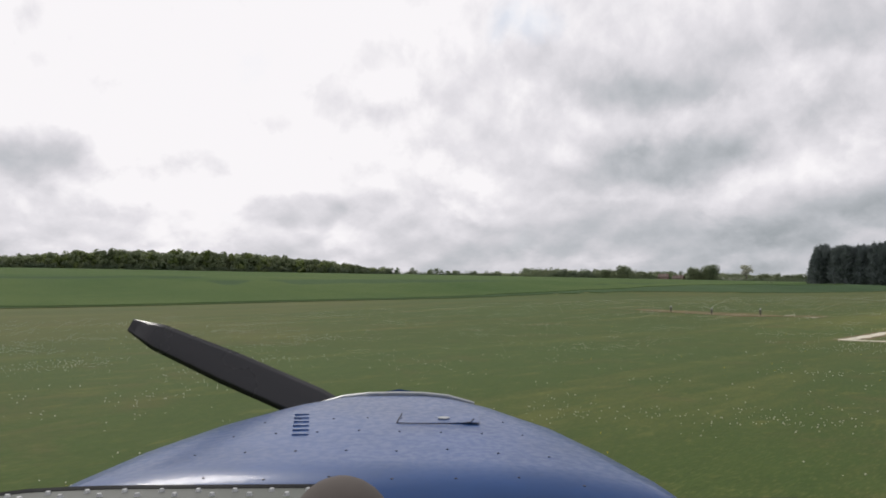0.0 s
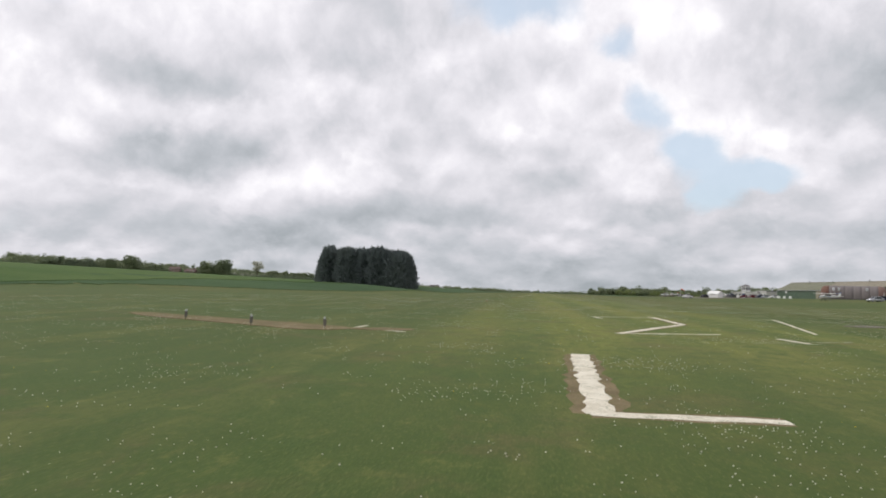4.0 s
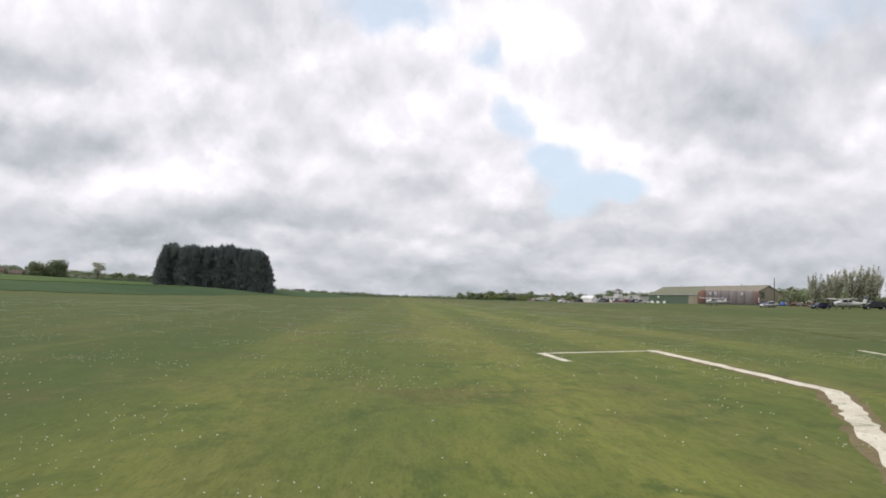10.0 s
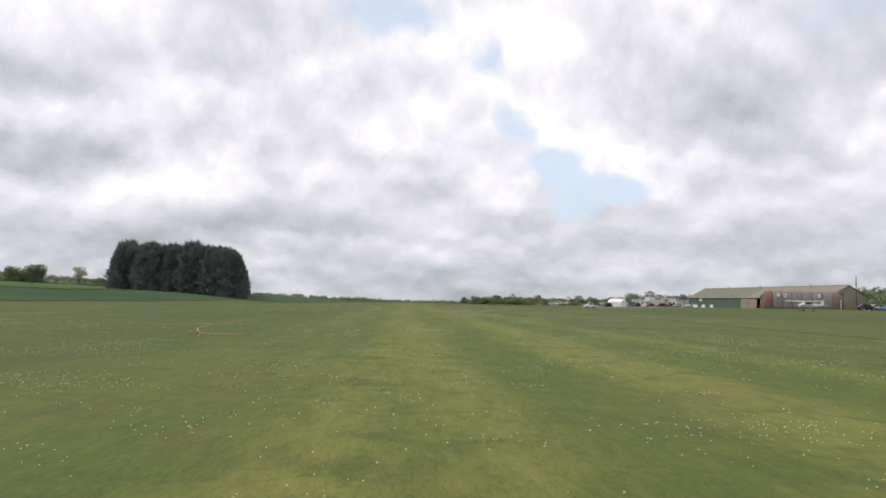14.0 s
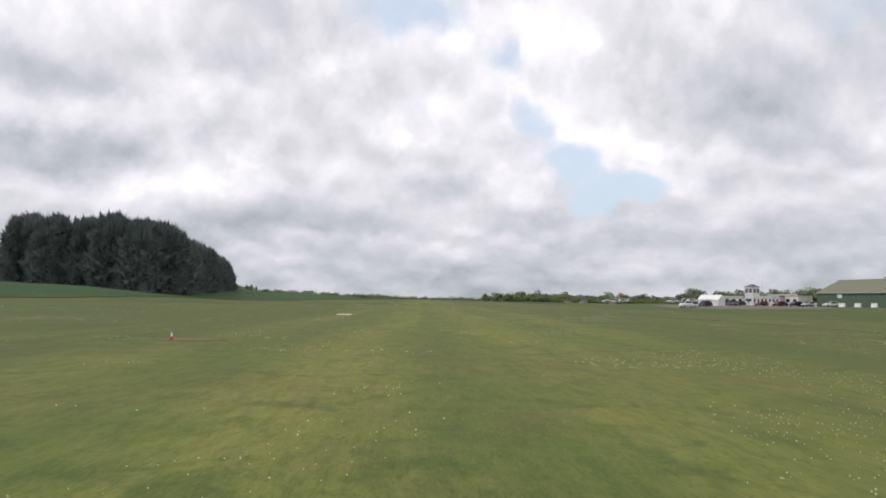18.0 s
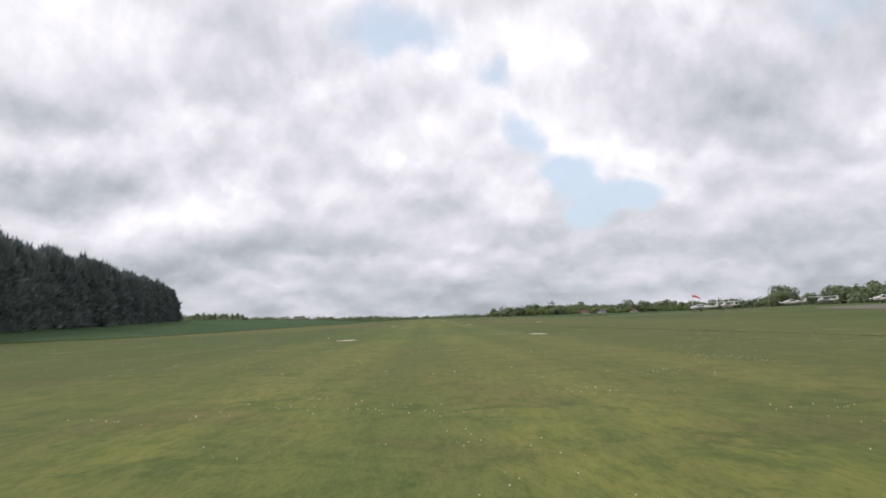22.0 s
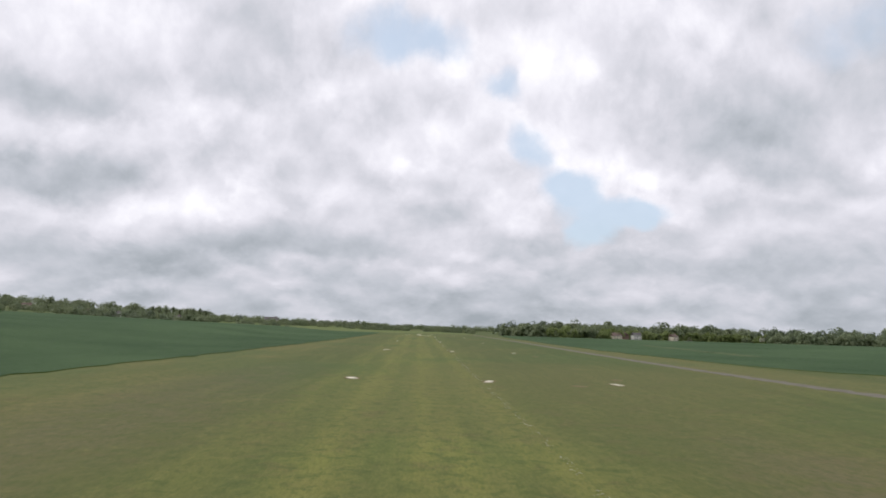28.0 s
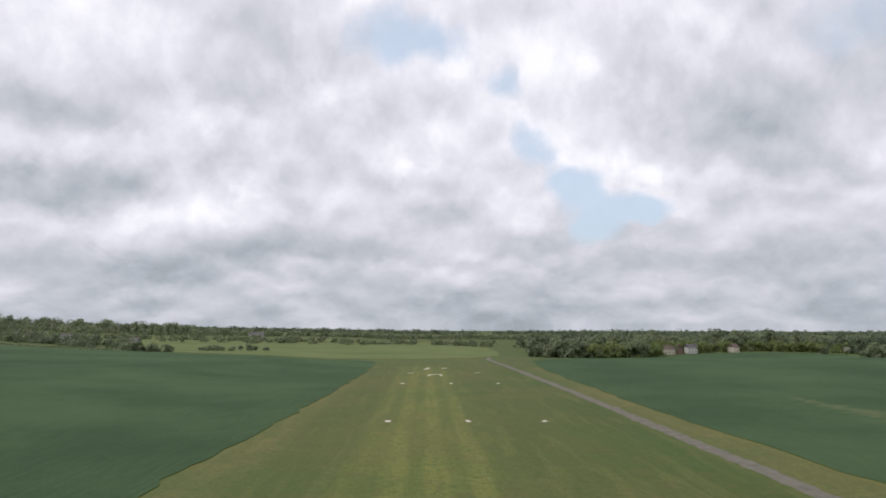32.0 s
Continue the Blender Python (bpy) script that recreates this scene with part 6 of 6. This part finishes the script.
# ---- the aircraft nose at the start of the run ----
def own_nose():
    blue = material("glossy_blue_paint", lambda n, b: blue_build(n, b))
    root = tagged(new("aircraft_nose"), "glossy blue riveted engine cowling of a light aircraft", "aircraft")
    cx = -0.135
    # distance ahead, half width to each side, height of the crown
    stations = ((1.02, 0.535, 0.545, -0.302), (1.3, 0.51, 0.51, -0.297), (1.5, 0.475, 0.462, -0.292), (1.75, 0.40, 0.388, -0.287), (1.92, 0.315, 0.305, -0.285), (2.0, 0.25, 0.25, -0.288), (2.04, 0.2, 0.21, -0.297))
    rings = []
    for d, wl, wr, z in stations:
        r = [(cx - wl - 0.05, d, -1.0), (cx - wl - 0.05, d, -0.55), (cx - wl - 0.025, d, z - 0.1)]
        for k in range(25):
            u = -1 + k / 12
            r.append((cx + u * (wr if u > 0 else wl), d, z - 0.035 * abs(u) ** 3.5 - 0.010 * max(0, u) ** 2))
        rings.append(r + [(cx + wr + 0.025, d, z - 0.1), (cx + wr + 0.05, d, -0.55), (cx + wr + 0.05, d, -1.0)])
    smooth(part("cowling", loft(rings), blue, root))
    lip = [(cx + (-1 + k / 12) * 0.22, 2.035, -0.287 - 0.03 * abs(-1 + k / 12) ** 3) for k in range(25)]
    for a, b in zip(lip[::4], lip[4::4]):
        part("lip_trim", tube(a, b, 0.006, seg=6), STEEL, root)
    groove = plain("dark_seam", (0.01, 0.015, 0.04), 0.6)
    door = part("oil_door", box((0.17, 0.11, 0.001), (-0.005, 1.66, -0.2893), 0.0003, (1.15, 0, 0)), blue, root, "small hinged oil filler door")
    bend = [(-0.098, 1.71, -0.2868), (-0.104, 1.6, -0.2888)]
    rim = [(-0.104, 1.6, -0.2888), (-0.03, 1.588, -0.2888), (0.03, 1.588, -0.2888), (0.058, 1.6, -0.2886), (0.068, 1.64, -0.2882)]
    for a, b in list(zip(bend, bend[1:])) + list(zip(rim, rim[1:])):
        part("seam", tube(a, b, 0.001, seg=6), groove, door)
    part("door_latch", tube((0.0, 1.65, -0.2885), (0.0, 1.65, -0.2862), 0.014), STEEL, root)
    def skin(x, d):
        """Height of the cowling's skin at a place."""
        wl, wr, z = (float(np.interp(d, [q[0] for q in stations], [q[c] for q in stations])) for c in (1, 2, 3))
        u = (x - cx) / (wr if x > cx else wl)
        return z - 0.035 * abs(u) ** 3.5 - 0.010 * max(0, u) ** 2

    rr = random.Random(8)
    for row, reach in ((1.18, 0.36), (1.36, 0.33), (1.52, 0.3), (1.66, 0.27)):
        for k in range(8):
            xx, d = cx - reach + 2 * reach * k / 7, row + rr.uniform(-0.012, 0.012)
            part("rivet", tube((xx, d, skin(xx, d) - 0.004), (xx, d, skin(xx, d) + 0.0012), 0.0035, 0.0025, 6), groove, root)
    for k in range(6):
        xx, d = cx - 0.2 + 0.008 * k, 1.72 - 0.045 * k
        part("louvre", box((0.035, 0.008, 0.003), (xx, d, skin(xx, d) + 0.001), 0.001), blue, root)
    part("fastener", tube((-0.52, 1.1, -0.325), (-0.52, 1.1, -0.312), 0.016), STEEL, root)
    part("fastener", tube((0.32, 1.08, -0.325), (0.32, 1.08, -0.312), 0.016), STEEL, root)
    strip = plain("grey_green_primer", (0.075, 0.085, 0.068), 0.55)
    bow = [(cx - 0.535 + 0.05 * k, 0.955 + 0.035 * math.sin(math.pi * min(1, k / 5) / 2), -0.276 - 0.012 * max(0, 1 - k / 2.5) ** 2) for k in range(11)]
    part("screen_channel", loft([[(x, y - 0.028, z - 0.006), (x, y + 0.026, z - 0.006), (x, y + 0.026, z + 0.006), (x, y - 0.028, z + 0.006)] for x, y, z in bow]), strip, root, "grey-green riveted windscreen channel")
    for a, b in zip(bow, bow[1:]):
        for f in (0.2, 0.7):
            p = Vector(a).lerp(Vector(b), f) + Vector((0, -0.012 + 0.02 * (f > 0.5), 0.006))
            part("channel_rivet", tube(p, p + Vector((0, 0, 0.004)), 0.0045, 0.003, 8), STEEL, root)
    for a, b in zip(bow, bow[1:]):
        part("seal", tube(Vector(a) + Vector((0, 0.027, 0.004)), Vector(b) + Vector((0, 0.027, 0.004)), 0.006, seg=6), RUBBER, root, "black rubber windscreen seal")
    part("coaming", box((1.2, 0.3, 0.04), (cx, 0.8, -0.285), 0.015), RUBBER, root, "matt black instrument coaming")
    bm = bmesh.new()
    bmesh.ops.create_uvsphere(bm, u_segments=24, v_segments=14, radius=1)
    bmesh.ops.transform(bm, matrix=pose(-0.087, 0.62, -0.205) @ Matrix.Diagonal((0.046, 0.04, 0.05, 1)), verts=bm.verts)
    smooth(part("coaming_knob", bm, plain("grey_brown_rubber", (0.10, 0.085, 0.075), 0.8), root, "rounded grey-brown rubber knob"))
    hub = Vector((cx, 2.22, -0.46))
    part("spinner", tube(hub, hub + Vector((0, 0.3, 0)), 0.16, 0.03, 20), blue, root)
    for sgn in (1, -1):
        way = Vector((-0.826, 0, 0.36)).normalized() * sgn
        rings = []
        for f, c, t in ((0.1, 0.04, 40), (0.3, 0.058, 32), (0.6, 0.054, 24), (0.85, 0.042, 18), (0.95, 0.02, 16)):
            p = hub + way * f * 0.95
            across = Vector((0, math.sin(radians(t)), 0)) + Vector((way.z, 0, -way.x)) * math.cos(radians(t))
            thick = way.cross(across)
            rings.append([tuple(p + across * c * math.cos(q * 0.7854) + thick * c * 0.16 * math.sin(q * 0.7854)) for q in range(8)])
        smooth(part("propeller_blade", loft(rings), BLACKCAR, root, "dark propeller blade"))
    part("belly", box((0.9, 0.95, 0.12), (cx, 1.5, -1.04), 0.05), blue, root)
    part("nose_leg", tube((cx, 1.7, -1.05), (cx, 1.75, -1.7), 0.04), STEEL, root)
    w = part("nose_wheel", tube((cx - 0.07, 1.75, -1.71), (cx + 0.07, 1.75, -1.71), 0.19, seg=20), RUBBER, root)
    ground = lz(6.5, -0.6)
    root.matrix_basis = pose(7.83, -1.89, 1.9 + (ground - 0.0), 0, 0, 44.67)


def blue_build(n, b):
    p = n.node("ShaderNodeTexCoord").outputs["Object"]
    wide, tight = n.noise(p, 2.5, 4), n.noise(p, 60, 3)
    n.put(b.inputs["Base Color"], n.mix(n.span(wide, 0.3, 0.7), (0.008, 0.05, 0.17), (0.014, 0.068, 0.23)))
    n.put(b.inputs["Roughness"], n.span(tight, 0.3, 0.7, 0.3, 0.42))
    b.inputs["Coat Weight"].default_value = 0.15
    b.inputs["Specular IOR Level"].default_value = 0.4
    b.inputs["Coat Roughness"].default_value = 0.12
    bump(n, b, n.noise(p, 7, 3), 0.15, 0.004)


own_nose()

# ---- daisies and tufts ----
def scatter(rng, n, x0, x1, y0, y1, clump, keep):
    """Random places, gathered where slow noise is high."""
    x, y = rng.uniform(x0, x1, n), rng.uniform(y0, y1, n)
    v = np.array([noise.noise(Vector((a * clump, b * clump, 3.1))) for a, b in zip(x, y)])
    ok = rng.random(n) < np.clip((v - keep) * 2.2, 0, 0.85) ** 1.5
    return x[ok], y[ok]


def daisies(seed, n, x0, x1, y0, y1, keep, clump=0.28):
    rng = np.random.default_rng(seed)
    x, y = scatter(rng, n, x0, x1, y0, y1, clump, keep)
    z = land(x, y) + rng.uniform(0.03, 0.09, len(x))
    r = rng.uniform(0.005, 0.014, len(x))
    c = np.c_[x, y, z]
    a = np.c_[r, np.zeros_like(r), np.zeros_like(r)]
    b = np.c_[np.zeros_like(r), r, np.zeros_like(r)]
    up = np.c_[np.zeros_like(r), np.zeros_like(r), r * 0.8]
    return np.concatenate([np.stack([c - a, c - b, c + a, c + b], 1), np.stack([c - a, c - up, c + a, c + up], 1), np.stack([c - b, c - up, c + b, c + up], 1)])


DAISY = leaves("white_petals", (0.62, 0.6, 0.42), (0.85, 0.84, 0.78), 0.8)
flowers = np.concatenate([daisies(1, 330000, -45, 45, -12, 130, 0.08, 0.3), daisies(2, 260000, -45, 45, -12, 130, 0.12, 0.9), daisies(3, 150000, -35, 45, 130, 330, 0.1, 0.35), daisies(4, 90000, 6, 34, 60, 240, 0.0, 0.16)])
tagged(new("daisies", quads_to_mesh("daisies", flowers, DAISY)), "scattered small white daisies in the grass", "flowers", kind="stuff")

DANDELION = leaves("yellow_petals", (0.55, 0.42, 0.03), (0.75, 0.6, 0.06), 0.8)
tagged(new("dandelions", quads_to_mesh("dandelions", daisies(7, 9000, -30, 35, -10, 160, 0.05, 0.5), DANDELION)), "a few yellow dandelions in the grass", "flowers", kind="stuff")
